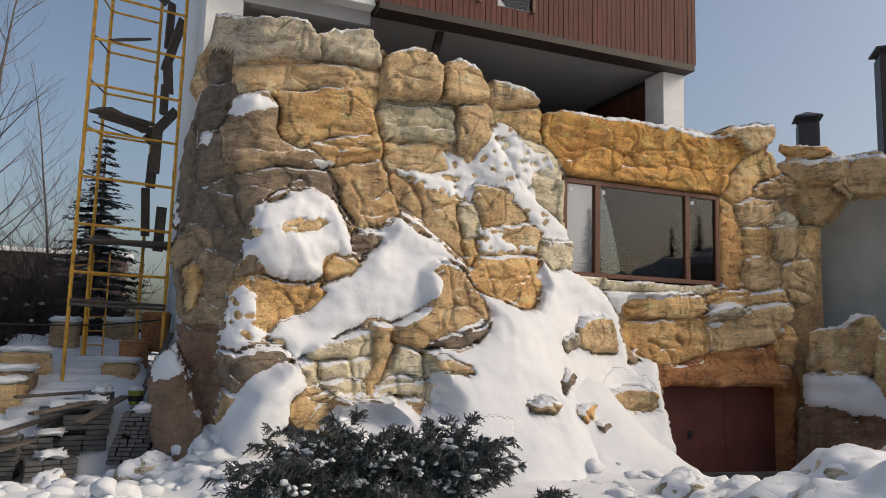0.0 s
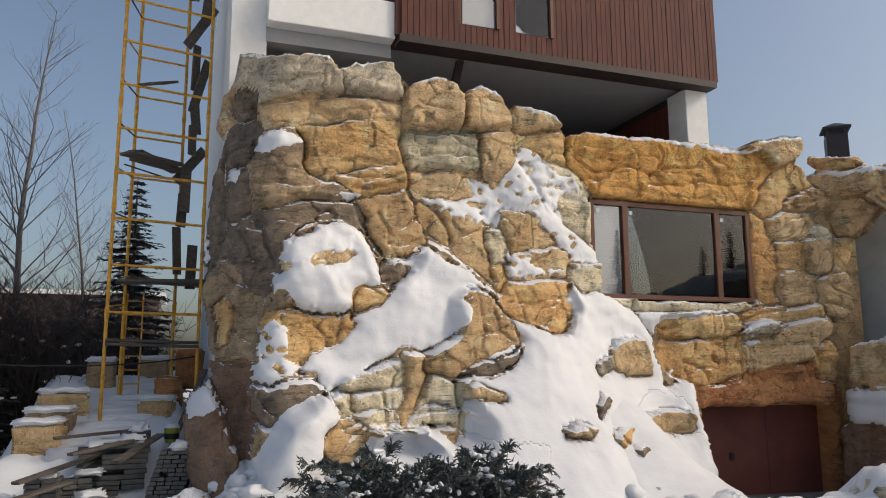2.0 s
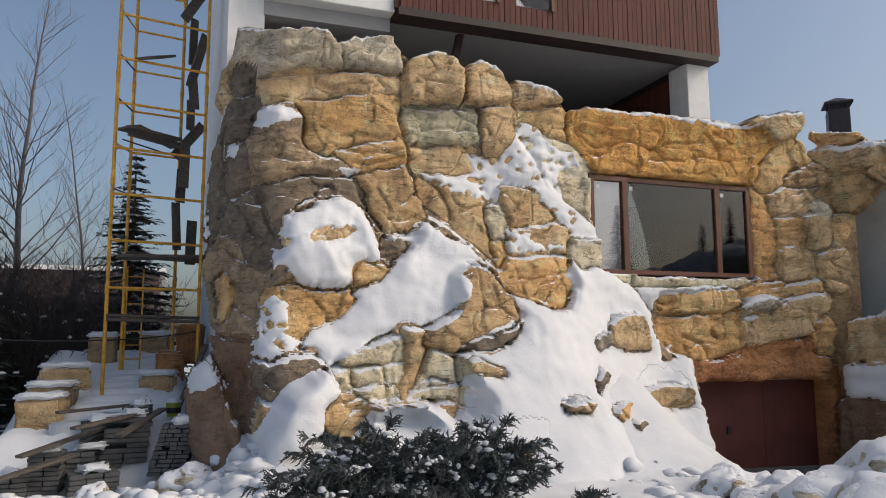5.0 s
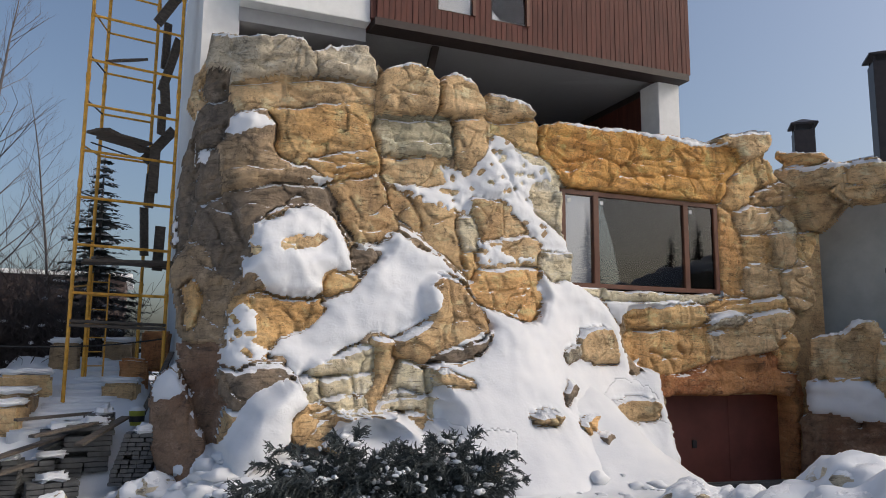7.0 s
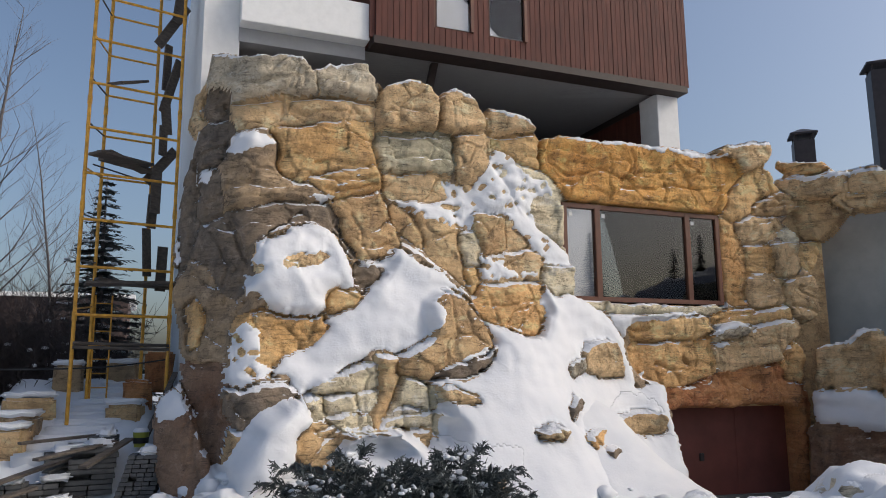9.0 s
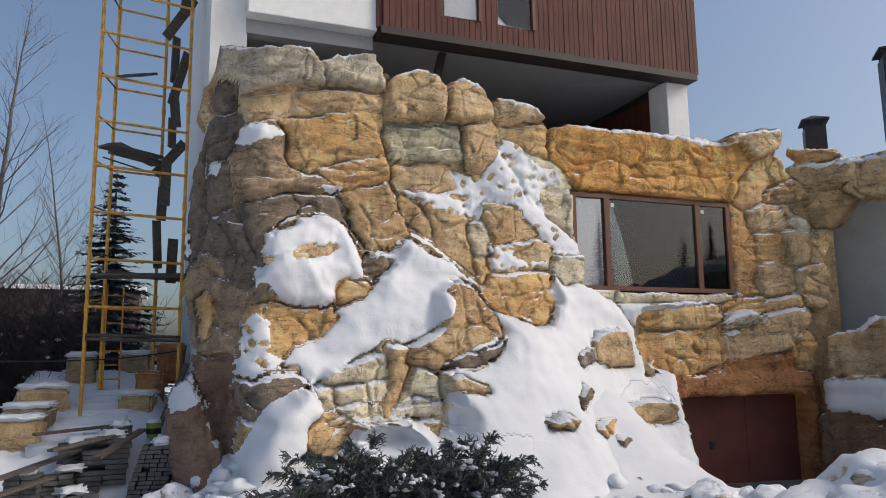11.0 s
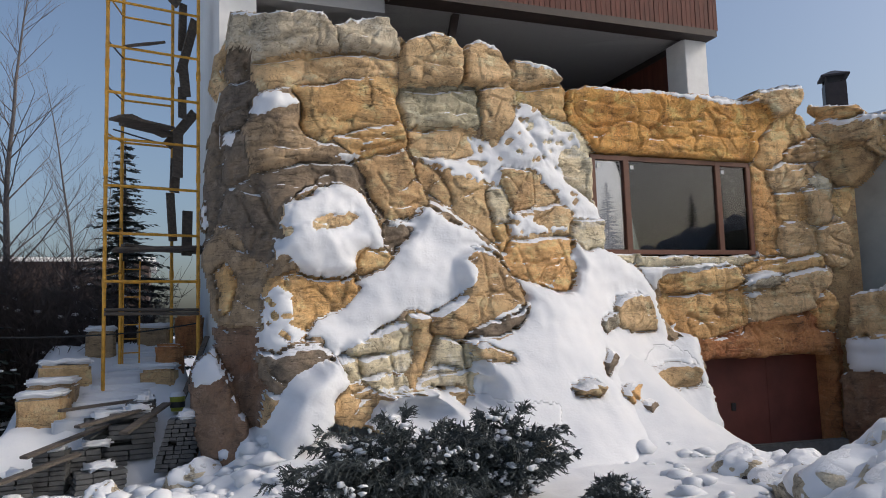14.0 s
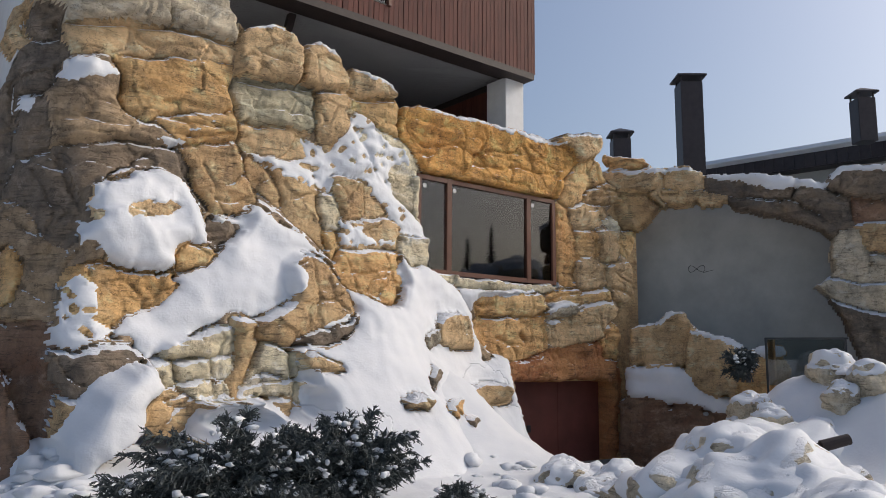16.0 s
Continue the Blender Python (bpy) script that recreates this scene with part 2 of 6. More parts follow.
def rod(a, b, r0, r1=None, n=8):
    return tube(bmesh.new(), a, b, r0, r1, n)


def smooth01(a):
    a = min(max(a, 0.0), 1.0)
    return a * a * (3 - 2 * a)


# ---- ground ----
def ground_z(x, y):
    """The snow's height: a garden that falls to the garage drive and climbs to the steps beside the house."""
    z = 0.55 + 0.10 * noise.noise(Vector((x * 0.5, y * 0.5, 3))) + 0.035 * noise.noise(Vector((x * 2.1, y * 2.1, 7)))
    z += 0.06 * noise.noise(Vector((x * 4.3, y * 4.3, 1))) * smooth01((2.5 - x) / 2) + 0.03 * noise.noise(Vector((x * 6, y * 6, 5))) + 0.03 * abs(noise.noise(Vector((x * 3.1, y * 3.1, 9))))
    z += 0.55 * smooth01((y - 8.6) / 2.4) * smooth01((4.5 - x) / 1.0) * smooth01((x - 0.3) / 1.2)
    z += 1.5 * smooth01((y - 8.4) / 2.8) * smooth01((x - 3.9) / 1.2) * smooth01((8.6 - x) / 1.6)
    z -= 1.1 * smooth01((x - 7.9) / 0.9) * smooth01((y - 7.0) / 1.6) * smooth01((15.5 - x) / 2.0)
    z += 1.3 * smooth01((x - 9.4) / 2.4) * smooth01((10.0 - y) / 2.2)
    z -= 1.15 * smooth01((x - 0.86 * y - 0.15) / 1.1) * smooth01((y - 4.0) / 2.5) * smooth01((9.6 - x) / 1.2) * (1 - smooth01((x - 7.9) / 0.9) * smooth01((y - 7.0) / 1.6))
    left = smooth01((0.7 - x) / 0.6)
    z += left * float(np.interp(y, (9, 10.5, 12.2, 13, 14.5, 17, 19), (0.15, -0.15, -0.22, 0.5, 1.0, 1.65, 1.7)))
    z -= 1.4 * smooth01((-2.15 - x) / 0.9) * smooth01((y - 12.6) / 1.5)
    z *= 1 - 0.6 * smooth01((math.hypot(x - 5, y - 8) - 24) / 60)
    return z


def ground():
    def axis(lo, hi, step, far):
        inner = list(np.arange(lo, hi + 1e-6, step))
        out = [hi + (far - hi) * (k / 14) ** 2.2 for k in range(1, 15)]
        return [lo - (o - hi) for o in reversed(out)] + inner + out
    xs, ys = axis(-6, 16, 0.1, 900), axis(3.0, 18, 0.1, 900)
    bm = bmesh.new()
    grid = [[bm.verts.new((x, y, ground_z(x, y))) for y in ys] for x in xs]
    for i in range(len(xs) - 1):
        for j in range(len(ys) - 1):
            bm.faces.new((grid[i][j], grid[i + 1][j], grid[i + 1][j + 1], grid[i][j + 1]))
    tagged(part("ground", bm, SNOW, smooth=True), "snow-covered garden ground with soft uneven drifts", "ground", kind="structure")


ground()


# ---- rock face ----
rock = thing("rock_outcrop", "artificial ochre and grey rock face of sculpted concrete", "rock")
arch = thing("rock_arch", "artificial stone arch of grey-brown layered rock beside the house", "rock", (14.0, 12.3, 0), turn=-60)


ROCK, ARCH = "rock", "arch"
STONES, DRIFTS, CRACKS = {ROCK: [], ARCH: []}, {ROCK: [], ARCH: []}, []


def rock_relief(x, z, s, seed):
    """Chiselled facets, hollows, thin strata and cracks of sculpted concrete."""
    v = Vector((x, seed * 0.37, z))
    w = Vector((0.35 * noise.noise(v * 2.2), 0, 0.35 * noise.noise(v * 2.2 + Vector((5, 5, 5)))))
    a = 0.07 * noise.noise(v * 1.2) + 0.016 * noise.noise(v * 5.1) + 0.010 * noise.noise(v * 11.3) + 0.006 * noise.noise(v * 23)
    d, near = noise.voronoi(v * 1.25 + w)
    tilt = noise.noise_vector(near[0] * 7.3)
    q = v * 1.25 + w - near[0]
    a += 0.16 * (q.x * tilt.x + q.z * tilt.z)
    a -= 0.06 * max(0.0, 1 - (d[1] - d[0]) / 0.045)
    d2, near2 = noise.voronoi(v * 3.6 + w * 2)
    a += 0.02 * noise.cell(near2[0] * 9.1) - 0.018 * max(0.0, 1 - (d2[1] - d2[0]) / 0.06) * (noise.noise(v * 0.9 + Vector((3, 0, 1))) > 0)
    strata = noise.noise(Vector((x * 0.5, seed, z * 8 + 1.2 * noise.noise(v))))
    ridge = 1 - abs(noise.noise(Vector((x * 1.1 + 0.4 * z, seed, z * 2.6))))
    return a + 0.028 * strata + 0.05 * (ridge - 0.8)


def stone(name, face, off, tone, points):
    """A stone of the sculpted face: how far it stands out, its tone and its outline."""
    STONES[face].append((name, off, tone, points))


def snow_patch(kind, face, off, thick, points):
    """Snow lying on the face; with no height of its own it slopes out towards the ground."""
    DRIFTS[face].append((kind, off, thick, points))


def crack(width, points):
    CRACKS.append((width, points))


stone("top_slab", ROCK, 0.55, "grey", [(0.82, 7.72), (1.02, 7.69), (1.44, 7.58), (1.88, 7.66), (2.26, 7.65), (2.46, 7.51), (2.54, 7.35), (2.62, 7.05), (1.92, 6.91), (1.4, 6.81), (1.17, 6.79), (1.11, 6.91), (0.88, 7.01)])
stone("top_slab", ROCK, 0.5, "grey", [(2.49, 7.54), (2.85, 7.63), (3.29, 7.78), (3.53, 7.74), (3.6, 7.42), (3.66, 7.09), (3.27, 7.08), (2.68, 7.07), (2.55, 7.37)])
stone("hollow", ROCK, 0.12, "greybrown_shade", [(0.88, 7.15), (1.17, 7.04), (1.23, 6.8), (1.19, 6.61), (1.0, 6.58), (0.83, 6.69), (0.79, 6.88)])
stone("boulder", ROCK, 0.05, "tan", [(0.63, 7.22), (0.77, 7.26), (0.86, 7.14), (0.8, 6.85), (0.86, 6.65), (0.72, 6.46), (0.64, 6.68)])
stone("face_stone", ROCK, 0.32, "tan", [(1.21, 6.86), (1.96, 6.98), (2.67, 7.11), (3.32, 7.12), (3.65, 7.11), (3.62, 6.91), (3.49, 6.77), (3.34, 6.61), (2.55, 6.56), (1.8, 6.42), (1.32, 6.36), (1.23, 6.58)])
stone("face_stone", ROCK, 0.32, "ochre", [(1.8, 6.42), (2.55, 6.56), (3.34, 6.74), (3.5, 6.77), (3.57, 6.49), (3.6, 6.14), (3.72, 5.9), (3.56, 5.96), (2.96, 5.79), (2.44, 5.62), (2.3, 5.48), (1.97, 5.66), (1.93, 6.14)])
stone("face_stone", ROCK, 0.38, "coremix", [(1.13, 5.94), (1.32, 6.31), (1.8, 6.38), (1.94, 6.13), (1.99, 5.64), (2.29, 5.47), (2.57, 5.38), (2.72, 5.23), (2.2, 5.2), (1.75, 5.1), (1.41, 5.01), (1.19, 4.92), (1.1, 5.31), (1.11, 5.7)])
stone("ledge", ROCK, 0.37, "ochre", [(2.43, 5.59), (2.95, 5.76), (3.57, 5.92), (3.71, 5.83), (3.75, 5.56), (3.35, 5.38), (2.96, 5.26), (2.72, 5.25), (2.58, 5.41)])
stone("boulder", ROCK, 0.15, "greybrown_shade", [(0.71, 6.41), (0.85, 6.6), (1.22, 6.56), (1.25, 6.39), (1.13, 6.01), (1.11, 5.74), (0.95, 5.8), (0.76, 5.79), (0.64, 6.14)])
stone("boulder", ROCK, 0.2, "greybrown_shade", [(0.73, 5.76), (0.95, 5.75), (1.1, 5.65), (1.1, 5.31), (1.19, 4.94), (0.92, 4.81), (0.81, 4.9), (0.78, 5.4)])
stone("boulder", ROCK, 0, "greybrown_shade", [(0.61, 6.19), (0.76, 5.8), (0.8, 4.92), (0.68, 4.36), (0.58, 3.98), (0.49, 3.89), (0.5, 4.58), (0.56, 5.38)])
stone("column", ROCK, 0.22, "greybrown_shade", [(0.81, 4.78), (1.13, 4.9), (1.3, 4.76), (1.46, 4.28), (1.63, 4.01), (1.55, 3.83), (1.32, 3.5), (1.12, 3.64), (0.99, 4.02), (0.74, 4.13), (0.69, 4.37)])
stone("boulder", ROCK, 0.3, "greybrown_shade", [(1.2, 4.92), (1.42, 5.0), (1.86, 5.09), (2.31, 5.16), (2.46, 5.04), (2.05, 4.8), (1.78, 4.6), (1.61, 4.33), (1.62, 4.05), (1.46, 4.29), (1.3, 4.72)])
stone("boulder", ROCK, 0.3, "greybrown_shade", [(2.46, 5.08), (2.74, 5.19), (2.98, 4.9), (3.03, 4.61), (3.22, 4.24), (3.09, 4.27), (2.98, 4.6), (2.65, 4.81), (2.09, 4.78)])
stone("boulder", ROCK, 0.32, "brownochre", [(2.76, 5.23), (3.36, 5.34), (3.77, 5.44), (3.87, 5.2), (3.93, 4.85), (4.02, 4.55), (3.85, 4.34), (3.45, 4.23), (3.24, 4.25), (3.05, 4.66), (2.97, 4.94)])
stone("column", ROCK, 0.2, "coremix", [(0.48, 3.84), (0.67, 4.28), (0.95, 4.02), (1.12, 3.6), (1.28, 3.48), (1.22, 3.19), (1.19, 2.84), (1.16, 2.5), (0.86, 2.49), (0.64, 2.66), (0.53, 3.2)])
stone("boulder", ROCK, 0.25, "ochre", [(0.64, 3.38), (0.81, 3.6), (0.93, 3.19), (0.88, 2.83), (0.71, 2.7)])
stone("column", ROCK, 0.1, "brown", [(0.63, 2.61), (0.86, 2.47), (1.17, 2.48), (1.25, 2.12), (1.3, 1.8), (1.18, 1.21), (1.15, 0.69), (1.0, 0.75), (0.9, 1.5), (0.81, 1.98), (0.69, 2.31)])
stone("base_boulder", ROCK, 0.5, "brown", [(0.28, 1.54), (0.26, 1.95), (0.51, 2.18), (0.75, 1.91), (0.87, 1.52), (1.05, 0.88), (0.91, 0.58), (0.49, 0.51), (0.3, 0.99)])
stone("boulder", ROCK, 0.65, "greybrown_shade", [(1.13, 2.21), (1.38, 2.1), (1.76, 2.19), (2.0, 2.18), (2.1, 2.04), (1.84, 1.88), (1.53, 1.65), (1.28, 1.56), (1.18, 1.71), (1.09, 1.93)])
stone("boulder", ROCK, 0.72, "brownochre", [(1.28, 1.57), (1.52, 1.64), (1.59, 1.58), (1.25, 1.21), (1.06, 1.08), (1.11, 1.34), (1.18, 1.64)])
stone("boulder", ROCK, 0.5, "ochre", [(1.26, 3.13), (1.65, 3.25), (2.03, 3.21), (2.38, 3.23), (2.73, 3.14), (2.68, 2.98), (2.41, 2.79), (2.03, 2.69), (1.82, 2.52), (1.74, 2.35), (1.39, 2.34), (1.24, 2.66)])
stone("boulder", ROCK, 0.55, "ochre", [(2.63, 3.51), (2.91, 3.71), (3.15, 3.65), (3.16, 3.43), (2.94, 3.33), (2.65, 3.33)])
stone("boulder", ROCK, 0.6, "tan", [(1.54, 3.87), (1.61, 4.37), (2.04, 4.55), (2.58, 4.75), (2.9, 4.64), (3.13, 4.0), (2.89, 3.7), (2.67, 3.5), (2.62, 3.34), (2.36, 3.24), (2.01, 3.23), (1.76, 3.37)])
stone("boulder", ROCK, 0.35, "greybrown_shade", [(3.2, 4.08), (3.44, 4.2), (3.89, 4.24), (3.83, 4.09), (3.48, 3.77), (3.24, 3.66), (3.17, 3.84)])
stone("nose_boulder", ROCK, 0.85, "brownochre", [(4.26, 3.49), (4.62, 3.71), (4.92, 3.65), (5.07, 3.36), (5.23, 3.08), (5.28, 2.85), (5.11, 2.65), (4.71, 2.56), (4.69, 2.43), (4.21, 2.33), (3.66, 2.36), (3.58, 2.44), (3.77, 2.62), (4.16, 2.81), (4.32, 3.04)])
stone("nose_boulder", ROCK, 0.95, "greybrown_shade", [(4.56, 2.5), (5.06, 2.62), (5.21, 2.69), (5.13, 2.44), (4.78, 2.37), (4.25, 2.29), (4.17, 2.35)])
stone("block", ROCK, 0.72, "cream", [(2.48, 2.33), (2.91, 2.38), (3.31, 2.46), (3.36, 2.39), (3.33, 2.14), (2.81, 2.12), (2.43, 2.05), (2.35, 2.17)])
stone("block", ROCK, 0.72, "cream", [(2.27, 2.04), (2.51, 2.05), (2.46, 1.73), (2.34, 1.66), (2.19, 1.85)])
stone("block", ROCK, 0.72, "cream", [(2.51, 2.01), (2.93, 2.06), (2.98, 1.89), (2.88, 1.78), (2.5, 1.8)])
stone("block", ROCK, 0.72, "cream", [(3.02, 2.06), (3.33, 2.1), (3.26, 1.82), (3.01, 1.86)])
stone("block", ROCK, 0.72, "tan", [(2.3, 1.62), (2.46, 1.72), (2.62, 1.66), (2.6, 1.49), (2.33, 1.47)])
stone("block", ROCK, 0.72, "cream", [(2.48, 1.75), (2.89, 1.75), (3.0, 1.66), (3.17, 1.74), (3.12, 1.58), (2.99, 1.53), (2.63, 1.58)])
stone("block", ROCK, 0.72, "brownochre", [(2.07, 1.42), (2.3, 1.62), (2.35, 1.47), (2.77, 1.47), (2.76, 1.24), (2.43, 1.1), (2.16, 1.14), (2.03, 1.25)])
stone("block", ROCK, 0.72, "tan", [(2.78, 1.49), (3.2, 1.54), (3.45, 1.49), (3.51, 1.27), (3.08, 1.12), (2.76, 1.2)])
stone("block", ROCK, 0.8, "cream", [(3.72, 2.28), (3.89, 2.26), (4.11, 2.12), (4.15, 1.83), (3.64, 1.91), (3.38, 1.74), (3.56, 2.07)])
stone("block", ROCK, 0.8, "cream", [(4.11, 2.12), (4.33, 2.0), (4.36, 1.73), (4.16, 1.79)])
stone("block", ROCK, 0.8, "cream", [(3.31, 1.7), (3.63, 1.86), (4.12, 1.79), (4.09, 1.58), (3.6, 1.55), (3.3, 1.55)])
stone("block", ROCK, 0.8, "cream", [(4.16, 1.75), (4.37, 1.67), (4.3, 1.31), (4.17, 1.27), (4.11, 1.54)])
stone("block", ROCK, 0.8, "tan", [(3.43, 1.52), (4.09, 1.54), (4.14, 1.27), (3.91, 1.19), (3.58, 1.35)])
stone("block", ROCK, 0.8, "brownochre", [(3.37, 2.59), (3.61, 2.64), (3.68, 2.4), (3.55, 2.07), (3.34, 1.66), (3.22, 1.59), (3.19, 1.74), (3.35, 2.15)])
stone("snowbound_stone", ROCK, 1.17, "tan", [(4.2, 2.16), (4.43, 2.18), (4.82, 2.0), (4.75, 1.87), (4.39, 1.91), (4.2, 1.97)])
stone("snowbound_stone", ROCK, 1.62, "tan", [(5.46, 1.49), (5.64, 1.58), (5.91, 1.6), (5.99, 1.48), (5.79, 1.38), (5.49, 1.37)])
stone("snowbound_stone", ROCK, 1.37, "greybrown_shade", [(6.32, 1.74), (6.62, 2.02), (6.71, 1.87), (6.34, 1.59)])
stone("snowbound_stone", ROCK, 1.67, "orange", [(6.28, 1.31), (6.61, 1.53), (7.17, 1.56), (7.02, 1.33), (6.42, 1.16)])
stone("snowbound_stone", ROCK, 1.57, "tan", [(7.34, 1.53), (7.63, 1.67), (8.56, 1.66), (8.61, 1.3), (8.13, 1.24), (7.52, 1.38)])
stone("snowbound_stone", ROCK, 1.87, "greybrown_shade", [(6.54, 1.19), (6.75, 1.29), (7.02, 1.17), (6.85, 1.02), (6.55, 1.08)])
stone("snowbound_stone", ROCK, 1.07, "tan", [(7.2, 2.74), (7.66, 2.91), (8.08, 2.89), (8.16, 2.52), (8.1, 2.24), (7.49, 2.24), (7.09, 2.38)])
stone("snowbound_stone", ROCK, 1.07, "grey", [(6.78, 2.44), (7.2, 2.64), (7.17, 2.35), (6.82, 2.23)])
stone("boulder", ROCK, 0.45, "tan", [(3.69, 7.32), (3.94, 7.51), (4.2, 7.59), (4.69, 7.52), (4.81, 7.33), (4.85, 6.81), (4.77, 6.64), (4.34, 6.55), (3.92, 6.56), (3.71, 6.58)])
stone("boulder", ROCK, 0.4, "tan", [(4.88, 7.5), (5.21, 7.58), (5.56, 7.51), (5.77, 7.24), (5.83, 6.92), (5.23, 6.7), (4.95, 6.66), (4.87, 7.09)])
stone("boulder", ROCK, 0.3, "tan", [(5.9, 7.35), (6.2, 7.29), (6.75, 7.21), (6.94, 6.99), (6.88, 6.9), (6.27, 6.82), (5.92, 6.82)])
stone("boulder", ROCK, 0.22, "greygreen", [(3.78, 6.61), (4.21, 6.64), (4.86, 6.68), (5.14, 6.71), (5.14, 6.33), (5.18, 6.07), (4.98, 5.93), (4.54, 5.93), (4.01, 5.86), (3.78, 5.88), (3.74, 6.29)])
stone("boulder", ROCK, 0.25, "tan", [(5.16, 6.7), (5.58, 6.8), (5.94, 6.79), (5.95, 6.33), (5.76, 6.03), (5.52, 5.78), (5.35, 5.81), (5.19, 6.11)])
stone("boulder", ROCK, 0.15, "ochre", [(6.02, 6.83), (6.96, 6.95), (6.96, 6.67), (7.09, 6.29), (6.71, 6.29), (6.35, 6.52), (6.05, 6.53)])
stone("boulder", ROCK, 0.12, "tan", [(3.85, 5.81), (4.58, 5.93), (5.02, 5.93), (5.13, 5.7), (5.12, 5.43), (4.57, 5.44), (4.04, 5.44), (3.83, 5.52)])
stone("boulder", ROCK, 0.2, "brownochre", [(3.91, 5.22), (4.17, 5.31), (4.37, 5.07), (4.5, 4.77), (4.46, 4.51), (4.26, 4.62), (4.06, 4.81)])
stone("boulder", ROCK, 0.25, "brownochre", [(4.2, 5.3), (5.06, 5.35), (5.18, 4.85), (5.19, 4.41), (5.12, 4.2), (5.3, 3.81), (5.0, 3.99), (4.64, 4.26), (4.5, 4.56), (4.46, 4.91)])
stone("boulder", ROCK, 0.27, "cream", [(5.17, 4.81), (5.54, 4.92), (5.51, 4.44), (5.38, 4.17), (5.17, 4.25)])
stone("boulder", ROCK, 0.3, "brownochre", [(5.43, 5.22), (5.71, 5.28), (6.14, 5.19), (6.05, 4.54), (5.88, 4.31), (5.6, 4.44), (5.52, 4.86)])
stone("boulder", ROCK, 0.22, "tan", [(6.19, 5.16), (6.39, 4.96), (6.63, 4.66), (6.18, 4.49)])
stone("boulder", ROCK, 0.3, "ochre", [(5.15, 4.15), (5.44, 4.17), (5.47, 3.71), (5.38, 3.49), (5.23, 3.8)])
stone("boulder", ROCK, 0.33, "tan", [(5.51, 4.38), (6.11, 4.47), (6.81, 4.58), (6.86, 4.24), (6.58, 4.01), (5.49, 3.89), (5.43, 4.12)])
stone("boulder", ROCK, 0.42, "orange", [(5.39, 3.82), (6.01, 3.89), (6.68, 3.98), (6.71, 3.59), (6.86, 3.45), (6.4, 2.94), (6.14, 2.98), (5.69, 3.15), (5.34, 3.33), (5.18, 3.49)])
stone("boulder", ROCK, 0.38, "cream", [(6.8, 4.25), (7.37, 4.33), (7.85, 4.33), (8.11, 3.97), (8.26, 3.54), (7.91, 3.6), (7.5, 3.74), (7.0, 3.74), (6.81, 3.97)])
stone("boulder", ROCK, 0.1, "cream", [(6.93, 6.22), (7.37, 6.05), (7.61, 5.8), (7.57, 5.34), (7.61, 4.67), (7.36, 4.78), (7.04, 4.95), (6.6, 5.34), (6.3, 5.63), (6.07, 6.16), (6.43, 6.32)])
stone("boulder", ROCK, 0.16, "tan", [(5.1, 5.48), (5.11, 5.8), (5.56, 5.69), (5.98, 6.3), (6.33, 5.74), (6.56, 5.27), (6.19, 5.22), (5.55, 5.29), (5.25, 4.91)])
stone("lintel", ROCK, 0.15, "orangeochre", [(7.02, 6.94), (8.06, 7.0), (9.57, 7.03), (10.75, 6.95), (11.99, 6.97), (12.15, 6.63), (11.74, 6.26), (11.65, 5.82), (11.49, 5.69), (10.28, 5.65), (8.87, 5.68), (7.6, 5.73), (7.34, 6.04), (7.05, 6.4)])
stone("pier_stone", ROCK, 0.05, "ochre", [(11.61, 5.71), (11.82, 6.23), (12.27, 6.6), (12.91, 6.92), (13.2, 6.45), (13.31, 6.14), (12.55, 6.06), (12.38, 5.79), (11.89, 5.55)])
stone("pier_stone", ROCK, 0.35, "tan", [(11.26, 6.97), (11.65, 7.21), (12.78, 7.39), (12.94, 7.13), (12.63, 6.81), (12.03, 6.61), (11.83, 6.88)])
stone("pier_stone", ARCH, 0.2, "orange", [(-0.47, 7.26), (-0.23, 7.11), (0.24, 7.07), (0.53, 7.03), (0.49, 6.81), (-0.24, 6.8), (-0.58, 7.01)])
stone("pier_stone", ARCH, 0.35, "tan", [(-0.55, 6.74), (-0.21, 6.66), (0.49, 6.6), (0.83, 6.65), (0.84, 6.37), (0.25, 6.35), (-0.4, 6.42), (-0.58, 6.57)])
stone("pier_stone", ROCK, 0.1, "brownochre", [(12.42, 5.97), (13.26, 6.32), (15.13, 6.6), (14.95, 6.08), (14.19, 5.93), (13.16, 5.83), (12.49, 5.76)])
stone("pier_stone", ARCH, 0.05, "brownochre", [(-0.64, 5.94), (0.18, 5.87), (0.86, 5.86), (0.33, 5.26), (-0.08, 5.27), (-0.31, 5.48), (-0.61, 5.64)])
stone("pier_stone", ARCH, 0.2, "tan", [(0.86, 6.72), (1.35, 6.74), (1.59, 6.74), (1.57, 6.25), (1.33, 6.22), (0.87, 6.37)])
stone("pier_stone", ARCH, 0.15, "tan", [(0.69, 6.02), (1.33, 6.23), (1.54, 6.21), (1.51, 5.96), (1.1, 5.85), (0.9, 5.71)])
stone("pier_stone", ROCK, 0.05, "orange", [(11.46, 5.6), (11.89, 5.52), (12.07, 5.06), (12.2, 3.83), (11.61, 3.72), (11.48, 4.04)])
stone("pier_stone", ROCK, 0.1, "tan", [(11.88, 5.51), (12.57, 5.73), (13.07, 5.72), (13.18, 5.41), (12.55, 5.07), (12.07, 5.09)])
stone("pier_stone", ROCK, 0.12, "ochre", [(12.07, 5.03), (12.61, 5.05), (12.88, 4.81), (12.79, 4.46), (12.11, 4.41)])
stone("pier_stone", ROCK, 0.22, "tan", [(12.7, 4.94), (12.97, 5.09), (13.51, 5.1), (13.6, 4.51), (12.81, 4.35), (12.78, 4.73)])
